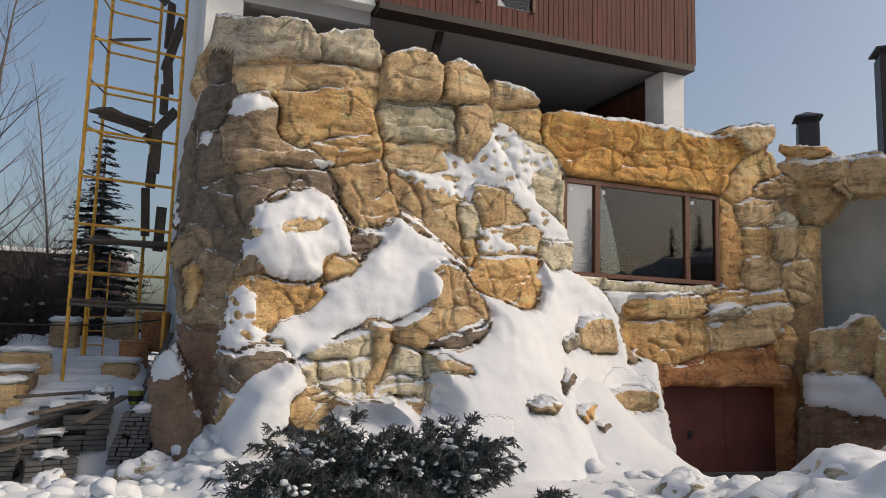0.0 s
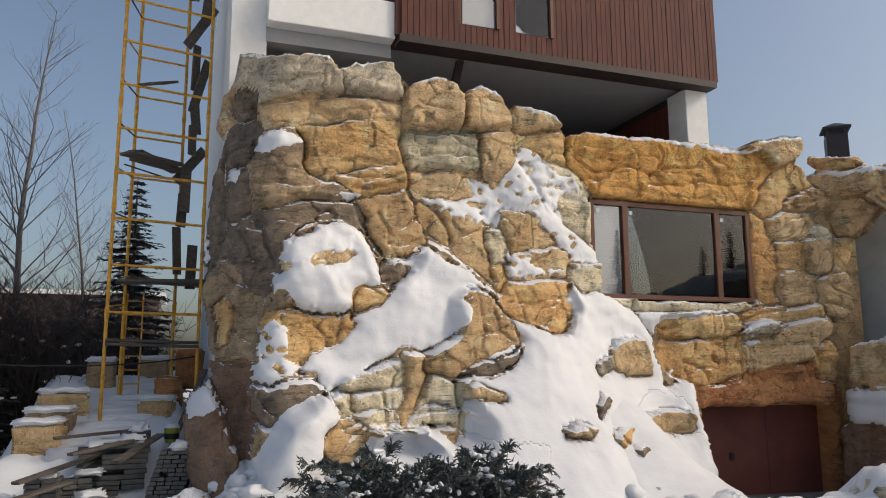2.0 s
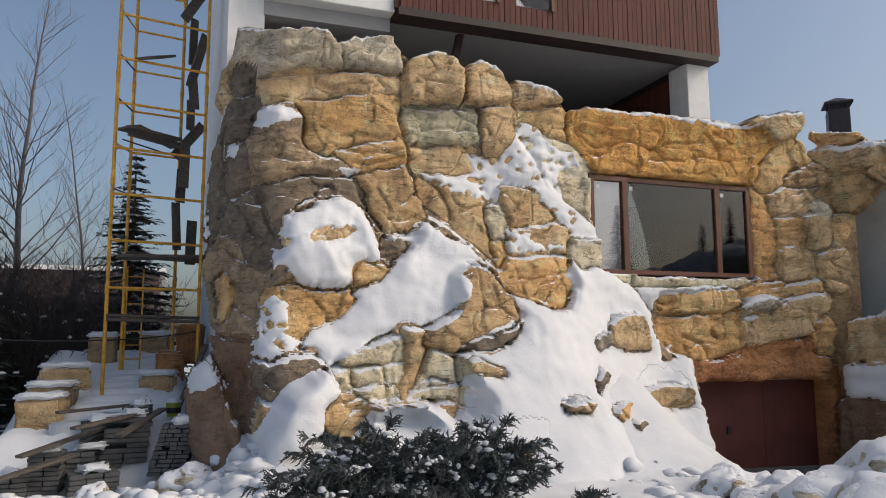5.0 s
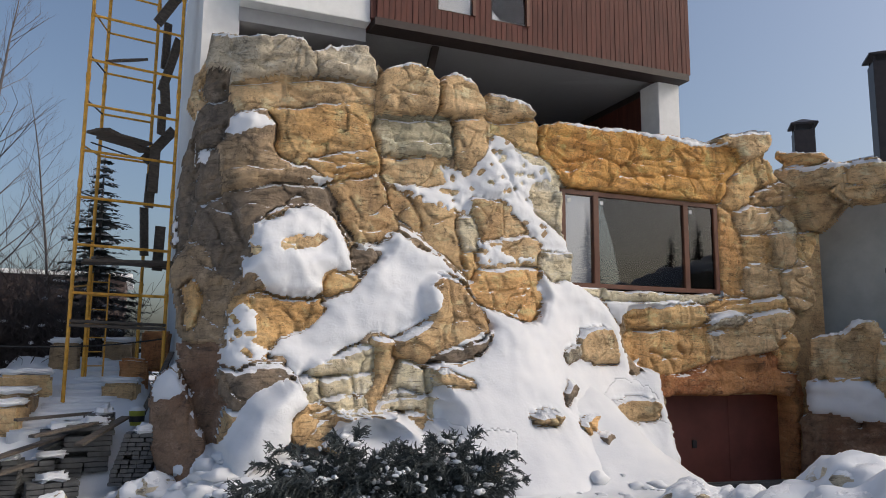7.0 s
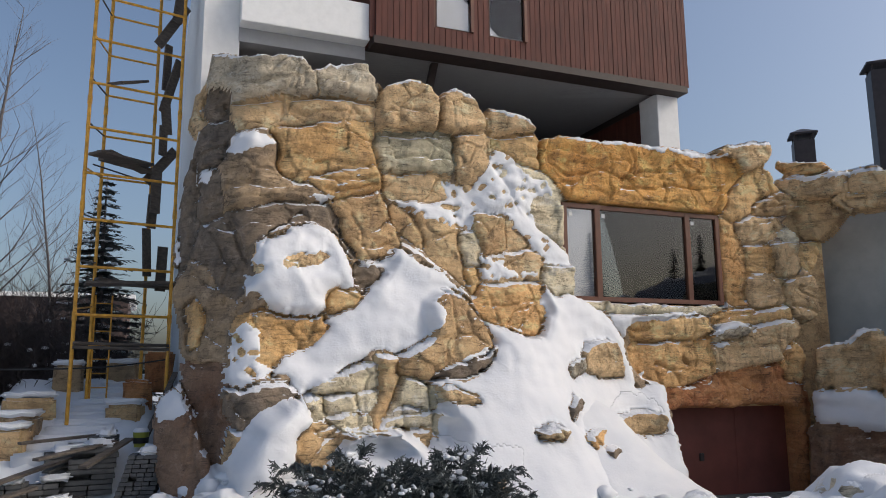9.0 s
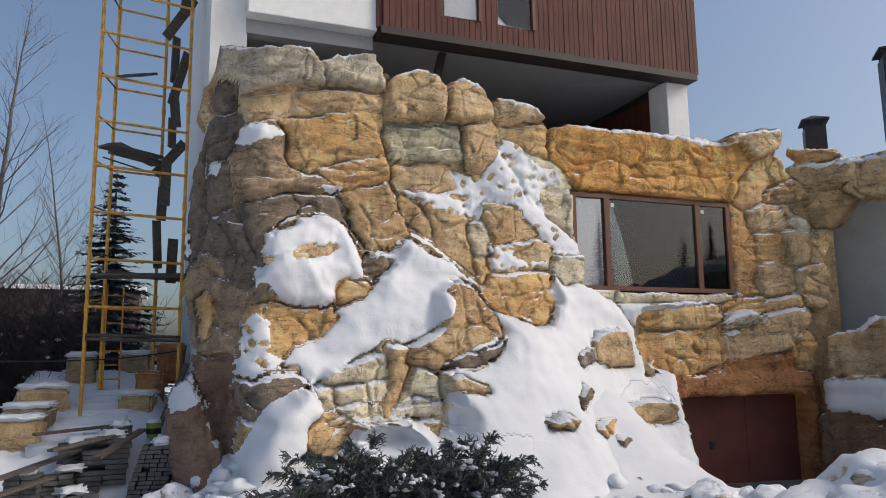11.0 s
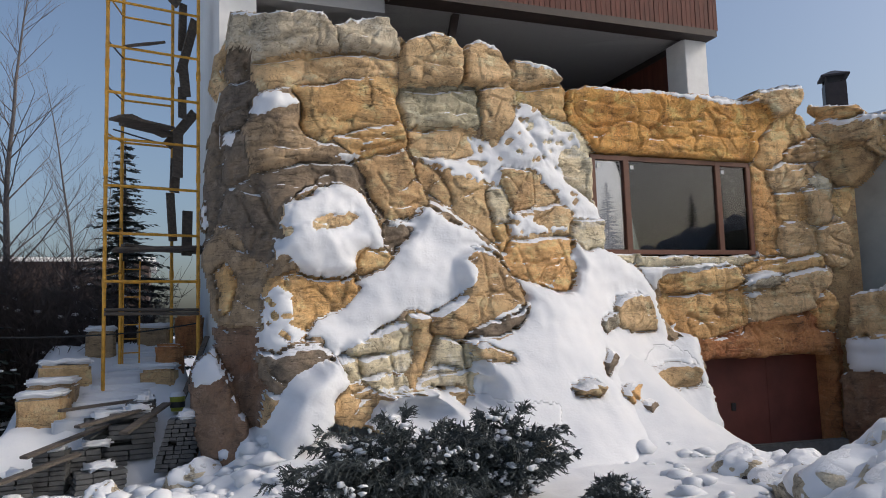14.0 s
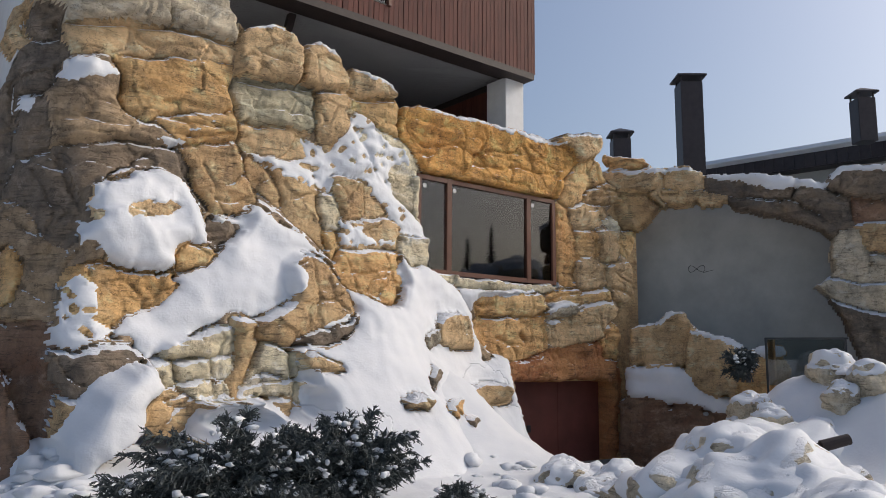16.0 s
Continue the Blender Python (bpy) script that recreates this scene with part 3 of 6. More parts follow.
stone("pier_stone", ROCK, 0.2, "cream", [(13.07, 5.41), (13.54, 5.45), (13.57, 5.17), (13.11, 5.11)])
stone("pier_stone", ROCK, 0.1, "ochre", [(13.68, 5.19), (14.38, 5.32), (14.27, 4.85), (13.99, 4.55), (13.76, 4.66)])
stone("pier_stone", ROCK, 0.2, "tan", [(12.03, 4.34), (12.71, 4.41), (13.06, 4.18), (13.01, 3.78), (12.25, 3.62), (12.05, 3.79)])
stone("pier_stone", ROCK, 0.22, "tan", [(13.07, 4.25), (14.03, 4.44), (14.04, 3.93), (14.16, 3.62), (13.6, 3.31), (13.2, 3.61), (13.09, 3.79)])
stone("sill", ROCK, 0.35, "cream", [(8.28, 3.67), (8.99, 3.66), (11.33, 3.67), (10.74, 3.48), (8.99, 3.45), (8.39, 3.45)])
stone("wall_stone", ROCK, 0.4, "ochre", [(8.79, 3.38), (9.35, 3.39), (10.65, 3.5), (10.71, 3.1), (10.39, 2.96), (8.82, 2.9)])
stone("wall_stone", ROCK, 0.2, "ochre", [(10.87, 3.46), (12.17, 3.64), (13.14, 3.72), (13.25, 3.51), (12.32, 3.38), (11.54, 3.35), (10.94, 3.26)])
stone("wall_stone", ROCK, 0.35, "orange", [(8.76, 2.9), (10.44, 2.94), (10.83, 3.04), (10.84, 2.3), (10.42, 2.15), (9.93, 2.08), (9.38, 2.02), (8.85, 2.15)])
stone("wall_stone", ROCK, 0.5, "grey", [(10.74, 3.19), (11.41, 3.35), (11.97, 3.24), (11.4, 3.04), (10.95, 2.88)])
stone("wall_stone", ROCK, 0.4, "tan", [(10.87, 2.85), (11.65, 3.07), (12.27, 3.28), (13.03, 3.37), (13.23, 3.13), (12.93, 2.88), (12.68, 2.57), (11.94, 2.47), (11.11, 2.34), (10.85, 2.53)])
stone("wall_stone", ROCK, 0.35, "orange", [(12.61, 2.43), (12.74, 2.75), (13.15, 2.99), (13.37, 2.77), (13.28, 2.1), (12.76, 2.13)])
stone("lower_lintel", ROCK, 0.3, "orangered", [(9.02, 1.93), (9.97, 2.03), (10.54, 2.12), (11.13, 2.3), (12.67, 2.46), (12.81, 2.13), (13.22, 2.06), (13.2, 1.63), (11.56, 1.62), (9.69, 1.59), (9.15, 1.66)])
stone("door_pier", ROCK, 0.1, "orangered", [(13.09, 1.55), (13.4, 1.97), (13.64, 1.91), (13.63, 1.55), (13.53, 0.82), (13.45, -0.32), (13.03, -0.36)])
stone("arch_stone", ARCH, 0.1, "tan", [(0.92, 6.67), (1.62, 6.68), (1.89, 6.55), (1.81, 6.11), (1.27, 6.11), (0.95, 6.31)])
stone("arch_stone", ARCH, 0.05, "tan", [(0.8, 6.08), (1.27, 6.1), (1.75, 6.1), (1.67, 5.78), (1.32, 5.78), (0.93, 5.83)])
stone("arch_stone", ARCH, 0.12, "greybrown_shade", [(1.87, 6.45), (2.55, 6.31), (3.51, 6.14), (3.77, 5.99), (3.7, 5.77), (3.02, 5.81), (2.41, 5.92), (1.89, 5.99)])
stone("arch_stone", ARCH, 0.1, "tan", [(1.76, 5.99), (2.31, 5.95), (2.25, 5.74), (1.75, 5.7)])
stone("arch_stone", ARCH, 0.15, "greybrown_shade", [(2.32, 5.9), (3.02, 5.8), (3.69, 5.71), (4.2, 5.43), (4.52, 5.09), (4.61, 4.8), (4.27, 5.05), (3.7, 5.3), (3.0, 5.48), (2.5, 5.6)])
stone("arch_stone", ARCH, 0.2, "greybrown_shade", [(3.74, 5.97), (4.43, 5.92), (4.88, 5.69), (4.96, 5.05), (4.62, 4.98), (4.19, 5.46), (3.73, 5.75)])
stone("arch_stone", ARCH, 0.3, "greybrown_shade", [(4.45, 6.12), (4.67, 6.33), (5.11, 6.32), (5.63, 6.28), (6.18, 6.23), (6.12, 5.46), (5.28, 5.62), (4.85, 5.78), (4.53, 5.9)])
stone("arch_stone", ARCH, 0.15, "brown", [(4.9, 5.68), (5.36, 5.62), (6.15, 5.47), (6.12, 5.06), (5.49, 5.16), (4.98, 5.1)])
stone("arch_stone", ARCH, 0.3, "brownochre", [(4.98, 5.07), (5.46, 5.11), (6.09, 5.01), (6.04, 4.34), (5.42, 4.39), (5.11, 4.57), (4.96, 4.82)])
stone("pier_boulder", ARCH, 0.2, "grey", [(4.59, 4.79), (4.97, 4.99), (5.09, 4.52), (5.43, 4.34), (6.06, 4.28), (6.02, 3.75), (4.96, 3.78), (4.46, 3.92), (4.43, 4.45)])
stone("pier_boulder", ARCH, 0.3, "grey", [(3.99, 3.76), (4.52, 3.87), (5.16, 3.75), (6.0, 3.71), (5.95, 3.03), (4.7, 3.28), (4.31, 3.54)])
stone("pier_boulder", ARCH, 0.4, "greybrown_shade", [(4.35, 3.47), (4.79, 3.23), (5.93, 3.0), (5.85, 1.88), (5.29, 1.9), (4.93, 2.07), (4.73, 2.57), (4.55, 3.06)])
stone("garden_boulder", ARCH, 0.9, "tan", [(0.16, 2.86), (0.78, 2.92), (1.1, 3.17), (1.48, 3.04), (1.49, 2.63), (1.28, 2.31), (1.33, 2.04), (0.94, 1.96), (0.44, 1.99), (0.04, 1.92)])
stone("garden_boulder", ARCH, 1.1, "tan", [(1.48, 2.66), (2.04, 2.66), (2.51, 2.35), (2.67, 2.08), (2.36, 1.57), (1.99, 1.32), (1.7, 1.43), (1.37, 1.98), (1.32, 2.28)])
stone("garden_boulder", ARCH, 1.3, "ochre", [(2.69, 2.29), (3.15, 2.26), (3.43, 2.09), (3.45, 1.48), (3.1, 1.24), (2.77, 1.35), (2.43, 1.46), (2.4, 1.69)])
stone("garden_wall_stone", ARCH, 0.9, "brown", [(-0.11, 1.28), (0.67, 1.23), (1.62, 0.96), (2.65, 0.93), (3.13, 1.19), (3.12, 0.87), (2.3, 0.6), (1.47, 0.08), (0.97, -0.65), (0.37, -0.57), (-0.15, -0.48), (-0.19, 0.51)])
snow_patch("snow", ARCH, 1.05, 0.14, [(-0.07, 1.89), (0.83, 1.99), (1.31, 1.94), (1.65, 1.45), (2.21, 1.26), (2.78, 1.36), (3.02, 1.18), (2.76, 0.92), (2.09, 0.9), (1.28, 1.11), (0.56, 1.21), (0.01, 1.2)])
snow_patch("snow", ARCH, 1.0, 0.07, [(0.2, 2.87), (0.79, 2.99), (0.98, 3.17), (1.29, 3.25), (1.43, 3.06), (1.16, 3.07), (0.79, 2.84)])
snow_patch("snow", ARCH, 1.15, 0.07, [(1.44, 2.74), (1.64, 2.8), (2.27, 2.62), (2.57, 2.38), (2.51, 2.25), (2.04, 2.51), (1.52, 2.61)])
snow_patch("snow", ARCH, 1.35, 0.09, [(2.65, 2.27), (2.88, 2.41), (3.32, 2.48), (3.41, 2.18), (2.92, 2.13)])
snow_patch("snow", ARCH, 0.2, 0.12, [(1.87, 6.51), (2.8, 6.46), (3.58, 6.36), (4.33, 6.24), (4.57, 5.98), (4.31, 5.9), (3.74, 6.01), (3.38, 5.93), (3.21, 6.02), (2.55, 6.26), (1.93, 6.35)])
snow_patch("snow", ARCH, 0.4, 0.12, [(4.46, 6.2), (4.66, 6.41), (5.32, 6.41), (6.17, 6.36), (6.15, 6.13), (5.09, 6.25), (4.76, 6.2), (4.58, 6.03)])
snow_patch("snow", ARCH, 0.42, 0.07, [(-0.56, 6.7), (0.04, 6.72), (0.5, 6.66), (0.84, 6.71), (1.61, 6.72), (1.61, 6.6), (0.83, 6.52), (0.04, 6.53)])
snow_patch("snow", ROCK, 0.62, 0.1, [(1.59, 4.3), (1.74, 4.44), (2.04, 4.55), (2.08, 4.66), (2.57, 4.77), (2.9, 4.64), (3.01, 4.31), (3.15, 4.0), (3.09, 3.67), (2.87, 3.7), (2.68, 3.54), (2.63, 3.32), (2.35, 3.22), (2.01, 3.21), (1.76, 3.36), (1.51, 3.6), (1.32, 3.32), (1.21, 3.25), (1.39, 3.49), (1.44, 3.69), (1.42, 3.88), (1.47, 3.94), (1.54, 3.83), (1.66, 3.92), (1.56, 4.12)])
snow_patch("bare", ROCK, 0.66, 0, [(1.96, 4.08), (2.21, 4.2), (2.52, 4.25), (2.74, 4.18), (2.52, 4.07), (2.21, 4.0), (2.0, 3.99)])
snow_patch("snow", ROCK, 0.6, 0.13, [(3.13, 4.19), (3.46, 4.17), (3.86, 4.3), (3.92, 4.49), (4.1, 4.35), (4.3, 4.19), (4.7, 4.03), (5.03, 3.71), (4.73, 3.74), (4.46, 3.57), (4.49, 3.34), (4.5, 3.15), (4.21, 2.91), (3.77, 2.67), (3.4, 2.7), (3.21, 2.56), (2.86, 2.46), (2.68, 2.29), (2.38, 2.16), (2.21, 2.04), (2.09, 2.05), (2.01, 2.32), (1.81, 2.35), (1.77, 2.43), (1.93, 2.6), (2.26, 2.74), (2.44, 2.83), (2.7, 3.06), (2.62, 3.23), (2.93, 3.32), (3.11, 3.37), (3.26, 3.59), (3.5, 3.84), (3.75, 4.07), (3.27, 4.09)])
snow_patch("crumbled_snow", ROCK, 0.6, 0.08, [(1.44, 3.17), (1.56, 3.09), (1.72, 2.97), (1.68, 2.76), (1.65, 2.55), (1.77, 2.51), (1.81, 2.43), (1.61, 2.25), (1.39, 2.14), (1.24, 2.18), (1.13, 2.25), (1.16, 2.45), (1.19, 2.74), (1.22, 2.95)])
snow_patch("snow", ROCK, 0.42, 0.07, [(1.18, 6.22), (1.31, 6.31), (1.7, 6.33), (1.96, 6.17), (1.8, 6.02), (1.46, 5.93), (1.25, 5.88), (1.13, 5.98)])
snow_patch("snow", ROCK, 0.25, 0.06, [(0.74, 5.79), (0.95, 5.8), (1.01, 5.65), (0.95, 5.49), (0.81, 5.52)])
snow_patch("snow", ROCK, 0.55, 0.1, [(0.26, 1.96), (0.36, 2.11), (0.59, 2.18), (0.7, 1.99), (0.74, 1.77), (0.54, 1.72), (0.35, 1.62), (0.26, 1.75)])
snow_patch("crumbled_snow", ROCK, 0.25, 0.07, [(3.89, 5.42), (4.63, 5.35), (5.07, 5.45), (4.85, 5.83), (5.18, 5.84), (5.52, 5.67), (5.76, 6.03), (6.0, 6.55), (6.47, 6.4), (6.72, 6.1), (7.22, 6.03), (7.37, 5.74), (6.96, 5.69), (6.77, 5.44), (6.95, 5.02), (7.4, 4.69), (7.63, 4.51), (8.1, 4.42), (8.32, 4.03), (8.03, 3.95), (7.46, 4.34), (6.92, 4.31), (6.73, 4.56), (6.43, 4.94), (6.14, 5.23), (5.51, 5.27), (5.55, 4.95), (5.04, 4.82), (4.83, 4.98), (4.46, 5.05), (4.18, 5.23)])
snow_patch("crumbled_snow", ROCK, 0.36, 0.06, [(5.48, 4.48), (5.73, 4.32), (6.03, 4.39), (5.92, 4.17), (6.67, 4.19), (6.62, 4.04), (5.48, 3.91), (5.42, 4.16)])
snow_patch("snow", ROCK, None, 0.12, [(6.81, 3.99), (6.88, 3.7), (7.39, 3.79), (7.84, 3.61), (8.2, 3.36), (8.45, 2.95), (8.41, 2.32), (8.35, 2.0), (8.89, 2.22), (9.16, 2.41), (9.0, 2.12), (8.85, 1.63), (8.8, 1.16), (8.65, 0.63), (8.62, -0.24), (4.45, 0.34), (4.78, 1.2), (4.15, 1.31), (4.18, 1.7), (4.28, 2.09), (4.06, 2.26), (4.81, 2.29), (5.17, 2.43), (5.38, 2.91), (5.22, 3.3), (5.56, 3.13), (6.06, 2.9), (6.45, 3.0), (6.77, 3.42), (6.51, 3.56)])
snow_patch("snow", ROCK, 0.95, 0.06, [(4.63, 2.59), (5.02, 2.71), (5.2, 2.82), (5.18, 2.67), (4.85, 2.55), (4.64, 2.5)])
snow_patch("snow", ROCK, 0.85, 0.07, [(4.55, 3.75), (4.87, 3.7), (5.05, 3.47), (5.2, 3.25), (5.1, 3.2), (4.96, 3.52), (4.71, 3.62)])
snow_patch("snow", ROCK, 0.55, 0.08, [(8.19, 3.45), (9.24, 3.45), (10.45, 3.58), (10.51, 3.46), (9.24, 3.33), (8.73, 3.21), (8.6, 2.93), (8.29, 3.26)])
snow_patch("snow", ROCK, 1.8, 0.2, [(6.79, 1.49), (7.17, 1.6), (7.54, 1.54), (7.78, 1.34), (8.25, 1.38), (8.63, 1.23), (8.69, 0.99), (8.75, 0.61), (8.25, 0.34), (7.45, 0.69), (7.07, 0.98), (7.21, 1.14), (6.89, 1.29)])
snow_patch("snow", ROCK, 1.5, 0.12, [(7.27, 1.63), (7.86, 1.98), (8.37, 1.95), (8.71, 1.6), (8.19, 1.54), (7.82, 1.62)])
snow_patch("snow", ROCK, 1.1, 0.2, [(1.47, 1.75), (1.73, 1.98), (2.0, 2.04), (2.23, 1.94), (2.33, 1.76), (2.22, 1.67), (2.04, 1.5), (1.99, 1.28), (1.54, 0.86), (1.09, 0.57), (0.76, 0.85), (1.02, 1.12), (1.27, 1.46)])
snow_patch("snow", ROCK, None, 0.16, [(2.57, 1.31), (2.76, 1.52), (3.1, 1.59), (3.58, 1.55), (3.81, 1.45), (3.94, 1.31), (4.1, 1.48), (4.44, 1.37), (5.04, 1.33), (4.81, 0.93), (3.21, 0.97), (2.56, 1.05)])
snow_patch("snow", ROCK, 0.6, 0.06, [(0.8, 7.72), (1.43, 7.59), (1.87, 7.66), (2.3, 7.64), (2.48, 7.52), (2.3, 7.54), (1.88, 7.59), (1.44, 7.5), (0.81, 7.63)])
snow_patch("snow", ROCK, 0.55, 0.06, [(2.49, 7.54), (3.23, 7.76), (3.53, 7.74), (3.56, 7.64), (3.23, 7.67), (2.55, 7.47)])
snow_patch("snow", ROCK, 0.5, 0.06, [(3.67, 7.31), (3.92, 7.5), (4.24, 7.6), (4.73, 7.52), (4.24, 7.5), (3.93, 7.4)])
snow_patch("snow", ROCK, 0.45, 0.06, [(4.84, 7.46), (5.19, 7.58), (5.53, 7.51), (5.75, 7.26), (5.54, 7.39), (5.19, 7.46)])
snow_patch("snow", ROCK, 0.35, 0.06, [(5.84, 7.31), (6.72, 7.21), (6.93, 6.95), (6.66, 7.08), (5.92, 7.18)])
snow_patch("snow", ROCK, 0.22, 0.06, [(6.98, 6.92), (8.01, 6.99), (9.52, 7.03), (11.96, 6.97), (10.69, 6.83), (9.52, 6.91), (8.01, 6.88)])
snow_patch("snow", ROCK, 0.4, 0.06, [(11.37, 7.06), (11.6, 7.22), (12.73, 7.4), (12.86, 7.29), (12.07, 7.18)])
snow_patch("snow", ROCK, 0.42, 0.06, [(2.38, 5.32), (2.71, 5.31), (2.95, 5.28), (2.66, 5.18)])
snow_patch("snow", ROCK, 0.42, 0.06, [(2.87, 5.5), (3.14, 5.59), (3.22, 5.5), (2.95, 5.41)])
snow_patch("snow", ROCK, 0.4, 0.06, [(3.09, 5.71), (3.36, 5.79), (3.38, 5.69)])
snow_patch("snow", ROCK, 0.55, 0.06, [(10.66, 3.01), (10.8, 3.21), (11.36, 3.36), (11.86, 3.31), (11.21, 3.16), (10.88, 3.02)])
snow_patch("snow", ROCK, 0.45, 0.06, [(10.82, 2.9), (11.33, 2.94), (11.26, 2.78), (10.85, 2.79)])
snow_patch("snow", ROCK, 0.3, 0.06, [(3.77, 5.41), (3.89, 5.22), (3.96, 4.93), (3.85, 5.12)])
snow_patch("snow", ROCK, 0.1, 0.06, [(0.46, 4.67), (0.54, 4.71), (0.55, 4.16), (0.45, 4.12)])
snow_patch("bare", ROCK, 1.17, 0, [(4.2, 2.16), (4.43, 2.18), (4.82, 2.0), (4.75, 1.87), (4.39, 1.91), (4.2, 1.97)])
snow_patch("bare", ROCK, 1.62, 0, [(5.46, 1.49), (5.64, 1.58), (5.91, 1.6), (5.99, 1.48), (5.79, 1.38), (5.49, 1.37)])
snow_patch("bare", ROCK, 1.37, 0, [(6.32, 1.74), (6.62, 2.02), (6.71, 1.87), (6.34, 1.59)])
snow_patch("bare", ROCK, 1.67, 0, [(6.28, 1.31), (6.61, 1.53), (7.17, 1.56), (7.02, 1.33), (6.42, 1.16)])
snow_patch("bare", ROCK, 1.57, 0, [(7.34, 1.53), (7.63, 1.67), (8.56, 1.66), (8.61, 1.3), (8.13, 1.24), (7.52, 1.38)])
snow_patch("bare", ROCK, 1.87, 0, [(6.54, 1.19), (6.75, 1.29), (7.02, 1.17), (6.85, 1.02), (6.55, 1.08)])
snow_patch("bare", ROCK, 1.07, 0, [(7.2, 2.74), (7.66, 2.91), (8.08, 2.89), (8.16, 2.52), (8.1, 2.24), (7.49, 2.24), (7.09, 2.38)])
snow_patch("bare", ROCK, 1.07, 0, [(6.78, 2.44), (7.2, 2.64), (7.17, 2.35), (6.82, 2.23)])
crack(0.03, [(1.04, 7.28), (1.3, 7.12), (1.72, 7.14), (2.18, 7.29), (2.45, 7.47)])
crack(0.025, [(2.11, 7.22), (2.04, 7.01)])
crack(0.03, [(4.69, 3.61), (4.61, 3.23), (4.68, 2.96), (4.5, 2.65)])
crack(0.025, [(4.89, 3.34), (4.93, 2.98), (5.13, 2.8)])
crack(0.025, [(4.34, 2.9), (4.63, 2.96), (4.93, 2.96)])
crack(0.03, [(3.99, 6.16), (4.53, 6.18), (5.08, 6.21)])
crack(0.03, [(4.63, 6.52), (4.96, 6.35), (5.13, 6.3)])
crack(0.03, [(7.31, 6.36), (7.64, 6.18), (8.09, 6.29), (8.49, 6.4), (8.97, 6.23), (9.53, 6.45), (10.25, 6.47)])
crack(0.025, [(7.77, 5.91), (7.96, 6.22)])
crack(0.03, [(8.7, 5.85), (8.97, 6.05), (9.67, 6.08), (10.25, 6.2), (10.84, 6.15), (11.46, 6.28)])
crack(0.025, [(9.11, 6.84), (9.25, 6.62), (9.18, 6.43)])
crack(0.025, [(10.48, 6.72), (10.77, 6.61), (11.15, 6.37)])
crack(0.035, [(2.57, 5.88), (3.15, 5.93), (3.5, 5.91)])
crack(0.03, [(1.39, 5.48), (1.83, 5.33), (2.1, 5.38)])
crack(0.03, [(3.21, 5.01), (3.35, 4.73), (3.3, 4.43)])
crack(0.04, [(0.96, 4.63), (1.22, 4.1), (1.19, 3.73)])
crack(0.04, [(0.75, 3.94), (1.08, 3.73)])
crack(0.04, [(0.71, 3.19), (1.03, 2.92), (1.15, 2.8)])
crack(0.03, [(10.26, 3.42), (10.31, 3.02)])
crack(0.025, [(5.4, 3.5), (5.95, 3.51), (6.61, 3.68)])
crack(0.025, [(6.37, 3.92), (6.46, 3.57)])
crack(0.03, [(12.57, 6.11), (13.49, 6.15), (14.91, 6.39)])
crack(0.03, [(12.64, 5.93), (14.0, 6.11), (15.08, 6.25)])
crack(0.05, [(9.35, 2.49), (9.76, 2.39), (9.96, 2.12)])
crack(0.05, [(10.11, 2.6), (10.2, 2.5)])
crack(0.035, [(2.56, 5.62), (2.95, 5.59), (3.64, 5.71)])
crack(0.035, [(2.71, 5.39), (3.14, 5.41), (3.64, 5.58)])
crack(0.025, [(3.94, 7.06), (4.58, 6.96), (4.86, 7.0)])
crack(0.025, [(2.15, 6.86), (2.4, 6.7), (2.93, 6.84), (3.43, 6.87)])
crack(0.05, [(1.18, 6.84), (1.41, 6.86), (1.94, 6.96), (2.64, 7.09), (3.29, 7.1), (3.68, 7.09)])
crack(0.05, [(0.91, 4.8), (1.19, 4.95), (1.76, 5.11), (2.3, 5.18), (2.73, 5.2)])
crack(0.05, [(3.65, 7.72), (3.71, 7.11), (3.69, 6.28), (3.78, 5.37)])
crack(0.045, [(3.73, 6.58), (4.36, 6.57), (4.9, 6.64), (5.8, 6.81), (6.82, 6.88)])
crack(0.04, [(4.84, 7.5), (4.88, 6.63)])
crack(0.035, [(5.84, 7.33), (5.9, 6.78), (5.9, 6.29)])
crack(0.04, [(2.73, 5.2), (3.02, 4.7), (3.2, 4.23)])
crack(0.045, [(1.2, 4.92), (1.45, 4.27), (1.62, 4.0)])
crack(0.035, [(5.14, 6.69), (5.16, 6.06), (5.35, 5.76)])
crack(0.03, [(11.65, 5.76), (11.72, 6.2), (12.14, 6.57)])
crack(0.035, [(12.79, 6.86), (13.14, 6.09)])
crack(0.04, [(12.72, 4.78), (12.62, 4.4), (13.01, 4.18), (12.96, 3.78), (14.09, 3.61)])
crack(0.04, [(10.66, 3.27), (12.02, 3.57), (12.98, 3.71)])
crack(0.04, [(10.74, 3.04), (10.79, 2.36)])
crack(0.025, [(2.47, 2.05), (3.32, 2.12)])
crack(0.025, [(2.99, 2.06), (2.98, 1.58)])
crack(0.03, [(3.34, 1.66), (3.56, 2.07), (3.69, 2.3)])
crack(0.025, [(3.32, 1.72), (4.12, 1.79), (4.36, 1.71)])
crack(0.025, [(4.18, 2.08), (4.11, 1.54)])
crack(0.025, [(3.63, 1.86), (3.6, 1.54)])


def apron(z):
    return np.interp(z, (0, 0.8, 1.5, 2.2, 3.0, 4.2), (2.2, 1.9, 1.4, 1.0, 0.7, 0.45))


